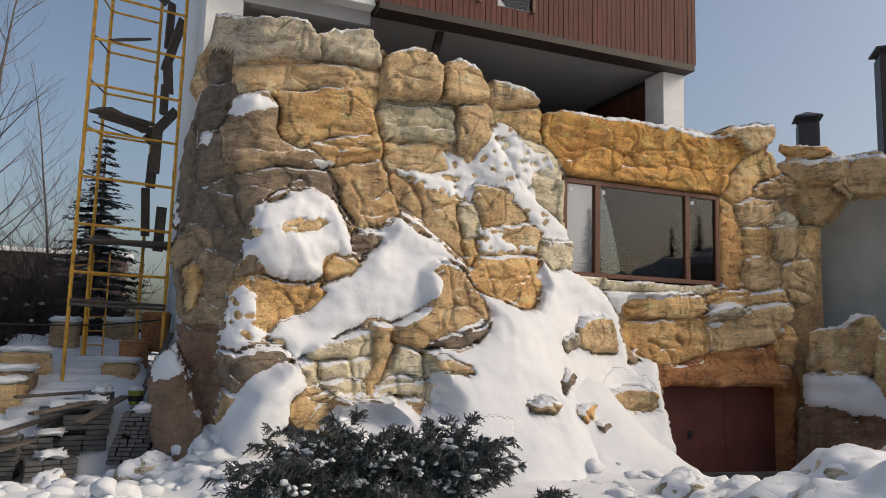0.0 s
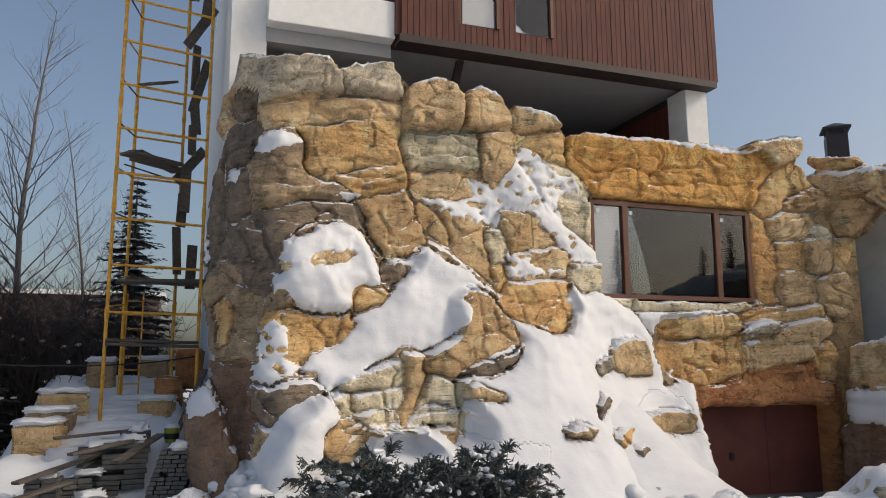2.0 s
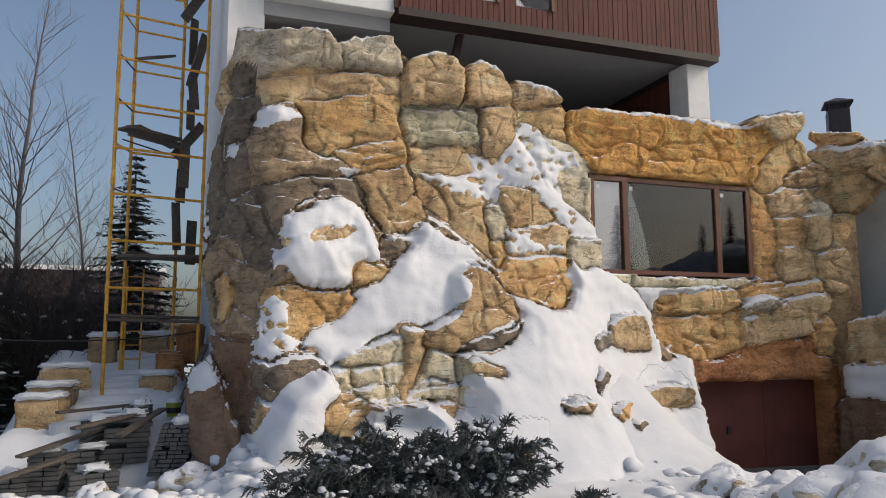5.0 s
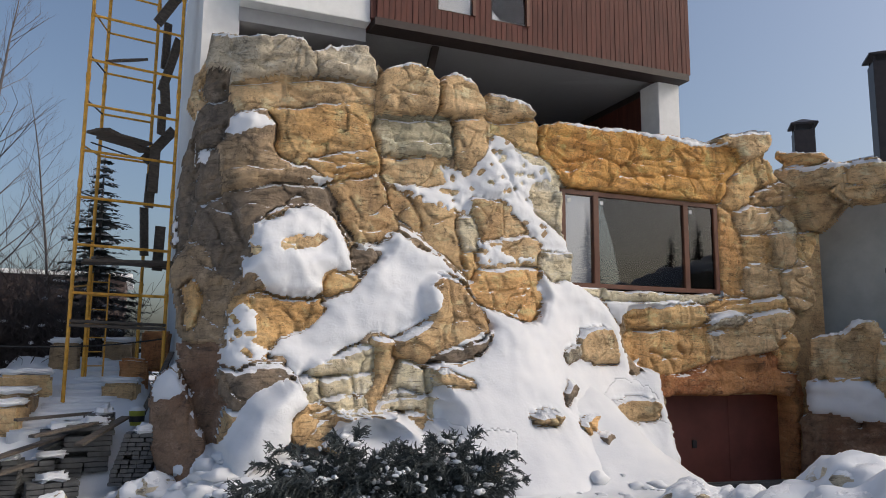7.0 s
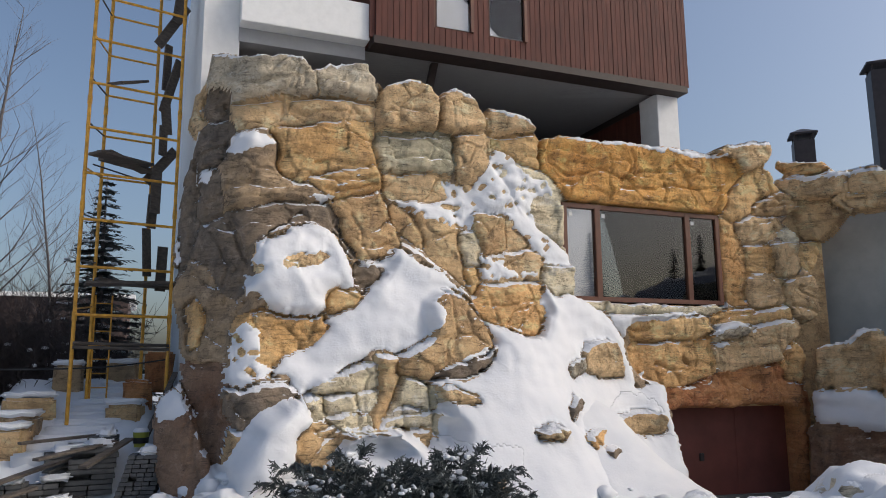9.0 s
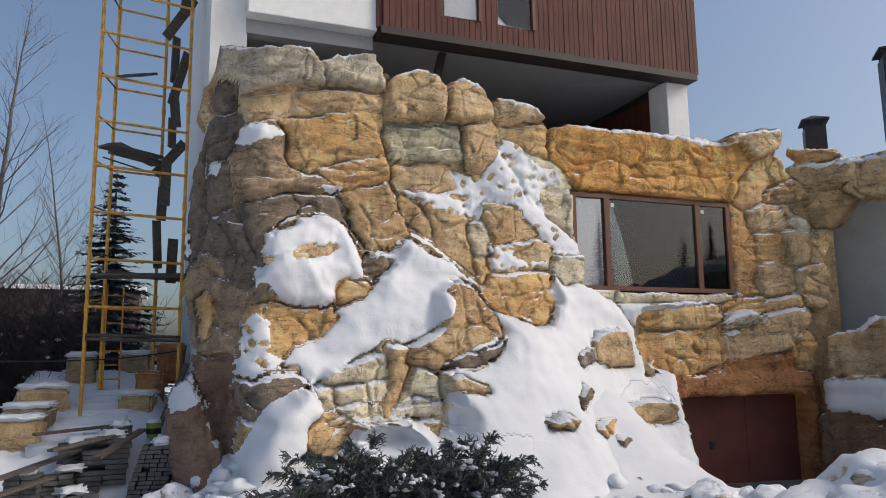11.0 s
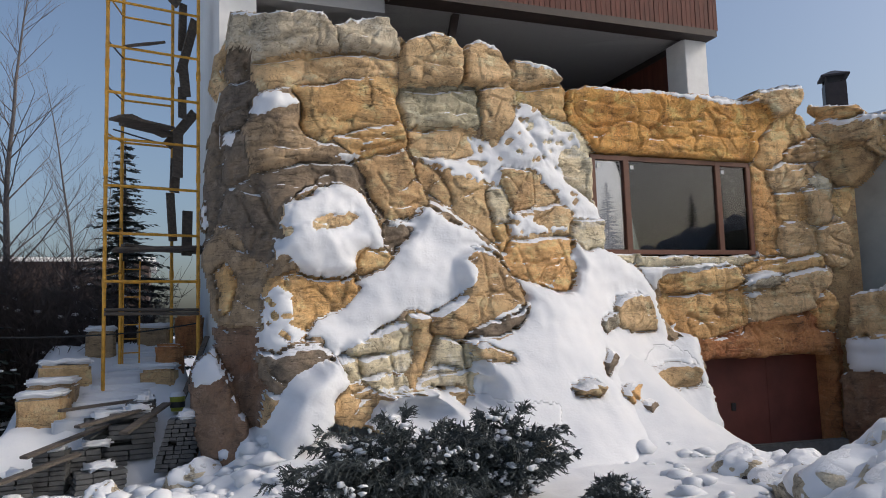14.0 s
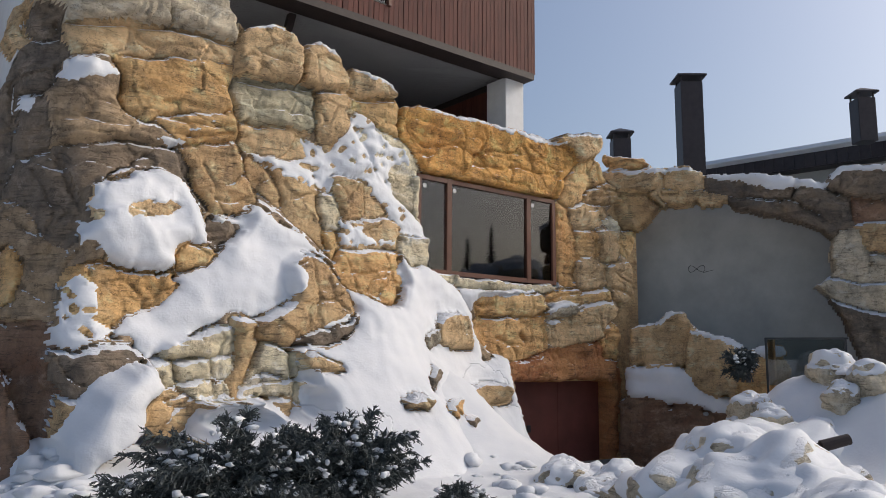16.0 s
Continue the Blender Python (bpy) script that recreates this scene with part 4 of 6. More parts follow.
def inside(points, x, z):
    """Which of the places lie inside a softly rounded outline."""
    p = [Vector(q) for q in points]
    for f0 in (0.15, 0.22):
        p = [a.lerp(b, f) for a, b in zip(p, p[1:] + p[:1]) for f in (f0, 1 - f0)]
    hit = np.zeros(x.shape, bool)
    for (ax, az), (bx, bz) in zip(p, p[1:] + p[:1]):
        if az != bz:
            hit ^= ((az > z) != (bz > z)) & (x < (bx - ax) * (z - az) / (bz - az) + ax)
    return hit


def around(a):
    return np.roll(a, 1, 0), np.roll(a, -1, 0), np.roll(a, 1, 1), np.roll(a, -1, 1)


def widen(m, n):
    for _ in range(n):
        u, d, l, r = around(m)
        m = m | u | d | l | r
    return m


def soften(a, mask, n):
    num, den = np.where(mask, a, 0.0), mask.astype(float)
    for _ in range(n):
        num = (2 * num + sum(around(num))) / 6
        den = (2 * den + sum(around(den))) / 6
    return num / np.maximum(den, 1e-9)


def depth_in(border, step, n):
    """How far each place lies from the nearest border."""
    d = np.where(border, 0.0, 9.0)
    for _ in range(n):
        d = np.minimum(d, np.minimum.reduce(around(d)) + step)
        diag = [np.roll(np.roll(d, i, 0), j, 1) for i in (1, -1) for j in (1, -1)]
        d = np.minimum(d, np.minimum.reduce(diag) + 1.414 * step)
    return np.minimum(d, n * step)


def sheet_mesh(name, quads, px, py, pz, back, material):
    """The front of one stone, drift or mass on the grid, with a skirt that runs back into the wall."""
    ii, jj = np.nonzero(quads)
    index = -np.ones(quads.shape, int)
    for di, dj in ((0, 0), (1, 0), (1, 1), (0, 1)):
        index[ii + di, jj + dj] = 1
    vi, vj = np.nonzero(index > 0)
    index[vi, vj] = np.arange(len(vi))
    verts = np.stack([px[vi, vj], py[vi, vj], pz[vi, vj]], 1)
    q = np.stack([index[ii, jj], index[ii + 1, jj], index[ii + 1, jj + 1], index[ii, jj + 1]], 1)
    faces = q.tolist()
    seen = {}
    for f in faces:
        for k in range(4):
            e = (f[k], f[(k + 1) % 4])
            if (e[1], e[0]) in seen:
                del seen[(e[1], e[0])]
            else:
                seen[e] = 1
    rim = sorted({v for e in seen for v in e})
    twin = {v: len(verts) + k for k, v in enumerate(rim)}
    if rim:
        verts = np.concatenate([verts, verts[rim] + np.array([0, back, 0])])
    faces += [(b_, a_, twin[a_], twin[b_]) for a_, b_ in seen]
    me = bpy.data.meshes.new(name)
    me.from_pydata(verts.tolist(), [], faces)
    me.materials.append(material)
    me.polygons.foreach_set("use_smooth", [True] * len(faces))
    return me


def sculpt(face, holder, x0, x1, z0, z1, step, base, holes, seed):
    """One continuous sculpted face: stones with rounded edges and joints between them, and snow lying on it."""
    xs, zs = np.arange(x0, x1, step), np.arange(z0, z1, step)
    px, pz = np.meshgrid(xs, zs, indexing="ij")
    flat = list(zip(px.ravel().tolist(), pz.ravel().tolist()))

    def field(fn):
        return np.array([fn(x, z) for x, z in flat]).reshape(px.shape)

    n = noise.noise
    wx = field(lambda x, z: 0.07 * n((x * 2.3, seed, z * 2.3)) + 0.03 * n((x * 7, seed, z * 7)))
    wz = field(lambda x, z: 0.05 * n((x * 2.3, seed + 5, z * 2.3)) + 0.025 * n((x * 7, seed + 5, z * 7)))
    fine = field(lambda x, z: n((x * 5.5, seed + 2, z * 8)) + 0.6 * n((x * 14, seed + 3, z * 17)))
    lx, lz = px + wx, pz + wz
    label = -np.ones(px.shape, int)
    out = np.zeros(px.shape)
    for k, (_, off, _, points) in enumerate(STONES[face]):
        hit = inside(points, lx, lz)
        label[hit], out[hit] = k, off
    bare = label < 0
    for k, (_, off, _, points) in enumerate(DRIFTS[face]):
        hit = inside(points, lx, lz) & bare
        bare &= ~hit
        out[hit] = apron(pz[hit]) if off is None else off - 0.05
    drift = -np.ones(px.shape, int)
    thick = np.zeros(px.shape)
    for k, (kind, _, th, points) in enumerate(DRIFTS[face]):
        hit = inside(points, lx + 0.04 * fine, lz + 0.045 * fine)
        if kind == "crumbled_snow":
            hit &= fine < 0.5
        drift[hit], thick[hit] = -1 if kind == "bare" else k, th
    covered = (label >= 0) | (drift >= 0)
    whole = ~widen(~widen(covered, int(0.3 / step)), int(0.34 / step))
    whole |= covered
    for hx0, hx1, hz0, hz1 in holes:
        gap = (px > hx0) & (px < hx1) & (pz > hz0) & (pz < hz1)
        whole &= ~gap
        label[gap], drift[gap], covered[gap] = -1, -1, False
    fill = soften(out, covered, 60)
    out = np.where(covered, out, fill)
    for _ in range(3 if face == ROCK else 40):
        for near in around(label):
            grow_ = (label < 0) & (near >= 0) & whole & ((drift < 0) | (face == ARCH))
            label[grow_] = near[grow_]
    border = np.logical_or.reduce([label != a for a in around(label)]) & (label >= 0)
    d = depth_in(border | (label < 0), step, int(0.5 / step))
    out = soften(out, whole, 2)
    relief = field(lambda x, z: rock_relief(x, z, 0, seed))
    joint = np.clip(field(lambda x, z: 0.55 + 1.3 * n((x * 1.1, seed + 12, z * 1.1)) + 0.5 * n((x * 4, seed + 12, z * 4))), 0.12, 1.2)
    slope = field(lambda x, z: 0.10 * n((x * 0.9, seed + 15, z * 0.9)) + 0.05 * n((x * 2.4, seed + 15, z * 2.4)))
    round_ = np.clip(d / 0.16, 0, 1)
    high = out + slope + 0.04 * round_ * (2 - round_) * (0.3 + joint) - 0.11 * joint * np.exp(-(d / 0.024) ** 2) * (label >= 0) + (0.2 + 0.65 * soften((label >= 0).astype(float), whole, 3)) * relief
    if face == ROCK:
        for width, points in CRACKS:
            best = np.full(px.shape, 9.0)
            for (ax, az), (bx, bz) in zip(points, points[1:]):
                f = np.clip(((lx - ax) * (bx - ax) + (lz - az) * (bz - az)) / ((bx - ax) ** 2 + (bz - az) ** 2), 0, 1)
                best = np.minimum(best, np.hypot(lx - ax - f * (bx - ax), lz - az - f * (bz - az)))
            high -= 1.8 * width * np.exp(-(best / width) ** 2)
    py = base(px, pz) - high
    square = np.ones(px.shape, bool)
    square[-1, :] = square[:, -1] = False

    def quads_of(m):
        return m & np.roll(m, -1, 0) & np.roll(m, -1, 1) & np.roll(np.roll(m, -1, 0), -1, 1) & square

    solid = quads_of(whole)
    for k, (name, _, tone, _) in enumerate(STONES[face]):
        mine = (label == k) & solid
        if mine.any():
            ob = new(name, sheet_mesh(name, mine, px, py, pz, 0.55, ROCKS[tone]))
            ob.parent = holder
            tagged(ob)
    rest = solid & (label < 0)
    if rest.any():
        ob = new("core", sheet_mesh("core", rest, px, py, pz, 0.4, ROCKS["coremix"]))
        ob.parent = holder
        tagged(ob)
    has = (drift >= 0) & whole
    sd = depth_in(~has, step, int(0.4 / step))
    lie = soften(high, whole, 9)
    soft = field(lambda x, z: 0.03 * n((x * 1.7, seed + 8, z * 1.7)) + 0.014 * n((x * 5, seed + 8, z * 5)))
    load = np.maximum(lie + 0.75 * thick * (1 - np.exp(-sd / 0.15)) + soft * np.clip(sd / 0.2, 0, 1), high + 0.012)
    sy = base(px, pz) - np.where(sd <= step * 1.01, high - 0.015, load)
    snowy = quads_of(widen(has, 1) & whole)
    owner = drift.copy()
    for near in around(drift):
        owner = np.where(owner < 0, near, owner)
    for k in range(len(DRIFTS[face])):
        mine = snowy & (owner == k)
        if mine.any():
            ob = new("snow_drift", sheet_mesh("snow_drift", mine, px, sy, pz, 0.08, SNOW))
            ob.matrix_basis = holder.matrix_basis
            tagged(ob, "soft white snow lying on the rock ledges", "snow", kind="stuff")


def rock_base(x, z):
    f = np.clip((8.2 - x) / 2.6, 0, 1)
    y = 12.35 - f * f * (3 - 2 * f) * 1.9 * np.clip(1 - z / 7.2, 0, 9) ** 2
    return y + 0.9 * np.clip(1.6 - x, 0, 9) ** 1.5


sculpt(ROCK, rock, -0.4, 14.9, -1.0, 8.3, 0.025, rock_base, ((7.56, 11.44, 3.72, 5.68), (9.9, 13.32, -1.0, 1.56)), 77)
sculpt(ARCH, arch, -1.4, 8.4, -1.4, 7.6, 0.036, lambda x, z: 0 * x, (), 31)


# ---- house ----
def structure(name, bm, material, label, category):
    return tagged(part(name, bm, material), label, category, kind="structure")


FY = 12.45            # front of the lower wall
bm = boxed(6.2, 7.55, FY, 13.0, -0.6, 6.35)
box(bm, 7.55, 11.45, FY, 13.0, 5.68, 6.35)
box(bm, 7.55, 9.9, FY, 13.0, -0.6, 3.7)
box(bm, 9.9, 11.45, FY, 13.0, 1.6, 3.7)
box(bm, 11.45, 13.4, FY, 13.0, 1.6, 6.35)
box(bm, 13.4, 14.6, FY, 13.0, -0.6, 6.35)
structure("wall_front", bm, ROCKS["brownochre"], "lower house wall behind the sculpted rock", "wall")
structure("wall_side", boxed(0.75, 1.0, 13.0, 22, 0, 12), WHITE, "white plastered side wall of the house", "wall")
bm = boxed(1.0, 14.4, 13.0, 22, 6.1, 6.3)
structure("floor_terrace", bm, SOFFIT_SHADE, "concrete terrace floor in shade-darkened grey", "floor")
structure("wall_back", boxed(1.0, 11.0, 17.0, 17.2, 6.3, 12), DARK, "rear wall of the covered terrace, its shade put into a near-black colour", "wall")
structure("ceiling", boxed(1.0, 11.0, 13.3, 17.0, 8.62, 8.8), SOFFIT_SHADE, "terrace ceiling, its grey deepened for the shade under the storey", "ceiling")
structure("roof_closing", boxed(0.75, 11.0, 13.0, 22, 12.0, 12.2), WHITE, "plain white upper slab", "roof")
# Room darkness comes from the near-black wall colour.
structure("room_shell", box(box(box(boxed(7.0, 14.4, 17.0, 17.2, -0.6, 6.1), 7.0, 7.2, 13.0, 17, -0.6, 6.1), 14.2, 14.4, 13.0, 17, -0.6, 6.1), 7.2, 14.2, 13.0, 17, 2.8, 3.0), DARK, "room walls and floor behind the window, coloured near-black for the unlit interior", "wall")

pillar = lambda x0, x1, y0, y1, z0, z1: part("pillar", boxed(x0, x1, y0, y1, z0, z1, 0.01), WHITE)
tagged(pillar(10.45, 11.02, 12.85, 13.5, 6.3, 8.5), "white square pillar under the timber-clad storey", "pillar", kind="structure")
tagged(pillar(0.79, 1.38, 13.02, 13.5, 6.0, 12.0), "white square corner pillar of the house", "pillar", kind="structure")
structure("beam_white", boxed(1.36, 3.72, 12.68, 13.0, 8.56, 9.3, 0.01), WHITE, "white plastered balcony fascia", "beam")
structure("beam_grey", boxed(1.36, 3.72, 13.0, 13.3, 8.3, 8.62), SOFFIT_SHADE, "plastered beam under the balcony, greyed for the shade there", "beam")

upper = thing("timber_storey", "upper storey clad in red-brown vertical boards", "facade", kind="structure")
part("body", boxed(3.80, 11.00, 12.62, 17, 8.62, 12.0), DARKWOOD, upper)
part("edge_trim", boxed(3.76, 11.05, 12.53, 12.9, 8.47, 8.62), DARKWOOD, upper, "dark brown bottom trim")
part("edge_trim", boxed(10.70, 11.05, 12.9, 17, 8.47, 8.62), DARKWOOD, upper, "dark brown bottom trim")
part("side_cladding", boxed(3.70, 3.80, 12.6, 17, 8.62, 12.0), WOOD, upper)
WINDOWS = ((5.05, 5.75), (6.2, 6.95))
board_w = 0.118
board = {}
k = 0
x = 3.80
while x < 11.0:
    blocked = any(a - 0.06 < x + board_w / 2 < b + 0.06 for a, b in WINDOWS)
    z0, z1 = (8.62, 9.0) if blocked else (8.62, 12.0)
    if blocked not in board:
        board[blocked] = mesh_of("board", boxed(0.003, board_w - 0.004, 0, 0.035, z0, z1, 0.004), WOOD)
    ob = new("board", board[blocked])
    ob.parent = upper
    ob.location = (x, 12.55 + 0.004 * (k % 3), 0)
    x += board_w
    k += 1
for a, b in WINDOWS:
    w = part("window", boxed(a - 0.06, b + 0.06, 12.60, 12.64, 9.0, 11.2), FRAME, upper)
    part("reveal", boxed(b, b + 0.06, 12.5, 12.62, 9.0, 11.2), FRAME, w)
    part("pane", boxed(a, b, 12.57, 12.58, 9.04, 11.2), CLEAR, w).visible_shadow = False
    part("blind", boxed(a, b, 12.588, 12.598, 9.04, 11.2), WHITE, w)

# picture window
win = thing("window_1", "wide brown-framed window with three panes reflecting the snowy garden", "window", kind="structure")
WX = (7.62, 8.38, 10.62, 11.42)
WZ0, WZ1 = 3.72, 5.66
for xa in WX:
    wd = 0.11 if xa in (WX[0], WX[3]) else 0.13
    part("mullion", boxed(xa - wd / 2, xa + wd / 2, 12.31, 12.43, WZ0, WZ1, 0.008), FRAME, win)
for z in (WZ0, WZ1 - 0.09):
    part("rail", boxed(WX[0], WX[3], 12.315, 12.425, z, z + 0.09, 0.006), FRAME, win)
for a, b in zip(WX, WX[1:]):
    pane = part("pane", boxed(a + 0.06, b - 0.06, 12.36, 12.375, WZ0 + 0.09, WZ1 - 0.09), CLEAR if a == WX[0] else GLASS, win)
    pane.visible_shadow = False
    part("sticker", boxed(a + 0.12, a + 0.2, 12.352, 12.357, WZ1 - 0.25, WZ1 - 0.17), WHITE, win, "small white paper sticker")

part("blind", boxed(7.7, 8.3, 12.40, 12.42, 3.8, 5.56, 0.009), plain("pale_film", (0.50, 0.53, 0.60), 0.5, vary=0.04), win, "pale protective film behind the narrow pane")

# garage door
door = thing("door_1", "closed oxide-red garage door with a small black lock", "door", kind="structure")
part("leaf", boxed(9.9, 11.9, 12.72, 12.78, -0.6, 1.6, 0.006), DOORRED, door)
part("leaf", boxed(11.905, 13.4, 12.722, 12.78, -0.6, 1.6, 0.006), DOORRED, door)
part("lock", boxed(10.9, 11.02, 12.69, 12.72, 0.5, 0.66, 0.01), BLACK, door, "small black lock plate")

# grey wall and neighbour beyond the arch
structure("wall_grey", boxed(-0.5, 7.5, 1.3, 1.5, -0.6, 6.2, m=pose(14.0, 12.3, 0, 0, 0, -60)), GREYWALL, "smooth grey plastered wall behind the stone arch", "wall")
brace = tagged(part("brace", boxed(-0.07, 0.07, -0.07, 0.07, 0, 0.9, 0.005, pose(5.15, 13.4, 7.9, 0, 12, 0)), DARKWOOD), "dark steel brace under the timber storey", "brace", kind="structure")
structure("wall_terrace_end", boxed(10.70, 10.95, 13.52, 17.0, 6.3, 8.46), WOOD, "dark red-brown timber end wall of the terrace", "wall")


# ---- beside the house: scaffold, steps, pavers ----
def scaffold():
    sc = thing("scaffold", "yellow-painted steel scaffold with dark weathered planks beside the house", "scaffold", (-1.1, 14.5, 1.40), turn=12)
    wide, deep, tall = 1.62, 1.25, 9.6
    skew = 0.35
    for i, (x, y) in enumerate(((0, 0), (wide, 0), (0.12 + skew, deep), (wide - 0.2, deep))):
        base = 0.25 if y else 0.0
        for k in range(5):
            part("post", rod((x, y, base + k * 2.0), (x, y, min(tall, base + k * 2.0 + 1.96)), 0.033), YELLOW, sc)
            if k:
                part("coupler", rod((x, y, base + k * 2.0 - 0.09), (x, y, base + k * 2.0 + 0.07), 0.043), YELLOW, sc)
    part("base_plate", boxed(-0.08, 0.08, -0.08, 0.08, 0.0, 0.02, 0.004), METAL, sc)
    for k in range(8):
        z = 2.02 + k * 0.86
        part("rung", rod((0, -0.03, z), (wide, -0.03, z), 0.026), YELLOW, sc)
        part("socket", rod((0, 0, z - 0.05), (0, 0, z + 0.05), 0.038), YELLOW, sc)
        if k > 1:
            part("rung", rod((0.12 + skew, deep, z + 0.25), (wide - 0.2, deep, z + 0.25), 0.023), YELLOW, sc)
        part("side_rail", rod((0, 0, z + 0.1), (0.12 + skew, deep, z + 0.25), 0.016), BLACK if k % 3 else YELLOW, sc)
    part("rung", rod((0.3, deep, 5.1), (1.05, deep - 0.3, 4.85), 0.016), BLACK, sc, "short bent steel bar")
    for z in (1.45, 1.52):
        part("guard_rail", rod((0, -0.05, z), (wide, -0.05, z - 0.03), 0.03), PLANK, sc)
    ladder = part("ladder", rod((0.52, deep, 0.3), (0.52, deep, 2.5), 0.016), YELLOW, sc)
    part("stile", rod((0.82, deep, 0.3), (0.82, deep, 2.5), 0.016), YELLOW, ladder)
    for k in range(8):
        part("step", rod((0.52, deep, 0.45 + k * 0.27), (0.82, deep, 0.45 + k * 0.27), 0.012), YELLOW, ladder)
    rnd = random.Random(4)
    for z, spread in ((2.62, 4), (4.95, 3), (6.5, 1)):
        for k in range(spread):
            m = pose(wide * 0.62 + 0.12 * k - (0.3 if z > 3 else 0.0), 0.15 + 0.27 * k, z + 0.02 * k, rnd.uniform(-4, 4), rnd.uniform(-4, 6) - (26 if z > 6 else 0), rnd.uniform(-4, 8) + (34 if z > 4 else 0))
            ln = 0.85 if z < 3 else (0.7 if z < 6 else 0.45)
            part("plank", boxed(-ln, ln * 0.8, -0.17, 0.17, 0, 0.05, 0.006, m), PLANK, sc, "dark weathered scaffold plank")
    for k in range(12):
        z = 2.9 + 0.56 * k + rnd.uniform(-0.15, 0.15)
        m = pose(wide - rnd.uniform(0.02, 0.34), rnd.uniform(0.4, 0.8), z, rnd.uniform(-7, 7), rnd.uniform(-14, 14) + (40 if k % 5 == 4 else 0), rnd.uniform(5, 35))
        tall_ = rnd.uniform(0.28, 0.62)
        part("hanging_board", boxed(-0.1, 0.1, -0.02, 0.02, -tall_, tall_, 0.004, m), PLANK, sc, "dark board tied upright behind the posts")


scaffold()


def cut_block(x0, x1, y, z0, z1, tone, snow=True):
    """A rough-cut stone block beside the steps, with a cap of snow."""
    x, w, h = (x0 + x1) / 2, (x1 - x0), z1 - z0 + 0.2
    rnd = random.Random(int(x * 100) + int(y * 10))
    bm = boxed(-w / 2, w / 2, 0, w * 0.9, 0, h, 0.05)
    bmesh.ops.subdivide_edges(bm, edges=bm.edges, cuts=3, use_grid_fill=True)
    for v in bm.verts:
        v.co += 0.035 * noise.noise_vector(v.co * 3 + Vector((x, y, 0)))
    blk = thing("stone_block", "rough-cut %s stone block capped with snow beside the steps" % tone, "stone block", (x, y, z0 - 0.2), "blocks beside the steps", turn=rnd.uniform(-12, 12))
    # Ochre and tan take darker rocks: the blocks' shade is put into the colour.
    part("body", bm, ROCKS[{"ochre": "brownochre", "tan": "coremix", "red-brown": "orangered"}[tone]], blk, smooth=False)
    if snow:
        cap = boxed(-w / 2 - 0.02, w / 2 + 0.02, -0.03, w * 0.9, h - 0.01, h + 0.085, 0.035)
        bmesh.ops.subdivide_edges(cap, edges=cap.edges, cuts=3, use_grid_fill=True)
        for v in cap.verts:
            v.co += 0.05 * noise.noise_vector(v.co * 5 + Vector((y, x, 0)))
        part("snow_cap", cap, SNOW, blk, "white snow cap", smooth=True)


cut_block(-2.25, -1.58, 13.2, 1.18, 1.56, "ochre")
cut_block(-2.20, -1.50, 13.8, 1.42, 1.72, "tan")
cut_block(-2.08, -1.29, 14.6, 1.62, 2.0, "ochre")
cut_block(-1.55, -1.01, 16.3, 1.9, 2.56, "tan")
cut_block(-0.64, 0.00, 17.0, 2.1, 2.6, "tan")
cut_block(-0.28, 0.23, 15.6, 1.75, 2.26, "red-brown", False)
cut_block(-0.53, 0.07, 14.6, 1.42, 1.85, "ochre")
cut_block(0.09, 0.62, 16.6, 2.2, 2.83, "red-brown", False)

for k in range(11):
    y = 13.0 + 0.38 * k
    z = float(np.interp(y, (13, 14.5, 17, 19), (1.15, 1.55, 2.2, 2.25)))
    bm = boxed(-0.55, 0.55, 0, 0.5, -0.25, 0.03, 0.03)
    bmesh.ops.subdivide_edges(bm, edges=bm.edges, cuts=4, use_grid_fill=True)
    for v in bm.verts:
        v.co += 0.03 * noise.noise_vector(v.co * 3 + Vector((k, k, 0)))
    st = tagged(part("stair_tread", bm, SNOW, smooth=True), "snow-covered garden step", "step", "garden steps", kind="structure")
    st.location = (-1.15 + 0.095 * k, y, z + 0.03)


def paver_stack(x, y, z, layers, across, size, turn, lean, missing=0.0, seed=1):
    """Concrete pavers piled in layers, each one a piece."""
    rnd = random.Random(seed)
    st = thing("paver_stack", "stack of grey concrete pavers dusted with snow", "paver stack", (x, y, z), "paver stacks", turn=turn)
    lx, ly, lz = size
    me = mesh_of("paver", boxed(-lx / 2 + 0.004, lx / 2 - 0.004, -ly / 2, ly / 2, 0, lz - 0.008, 0.006), PAVER)
    for k in range(layers):
        for i in range(across):
            for j in range(2):
                if rnd.random() < missing:
                    continue
                ob = new("paver", me)
                ob.parent = st
                ob.matrix_basis = pose((i - (across - 1) / 2) * lx + lean * k * lz + rnd.uniform(-0.012, 0.012), j * ly * 1.02 + rnd.uniform(-0.02, 0.02), k * lz, 0, 0, rnd.uniform(-2, 2))
    top = boxed(-across * lx * rnd.uniform(0.1, 0.4), across * lx * rnd.uniform(0.3, 0.48), -ly * 0.45, ly * 1.45, 0, 0.11, 0.05, pose(lean * layers * lz, 0, layers * lz - 0.012))
    bmesh.ops.subdivide_edges(top, edges=top.edges, cuts=5, use_grid_fill=True)
    for v in top.verts:
        v.co += 0.075 * noise.noise_vector(v.co * 6 + Vector((seed, 0, 0)))
    part("snow_cap", top, SNOW, st, "uneven snow cap", smooth=True)


paver_stack(-1.58, 12.0, 0.32, 9, 2, (0.21, 0.2, 0.065), -6, 0.0, 0.0, 1)
paver_stack(-1.10, 12.3, 0.40, 6, 3, (0.2, 0.2, 0.075), 8, 0.1, 0.1, 2)
paver_stack(-0.62, 12.5, 0.48, 11, 2, (0.33, 0.24, 0.075), 4, 0.12, 0.25, 3)
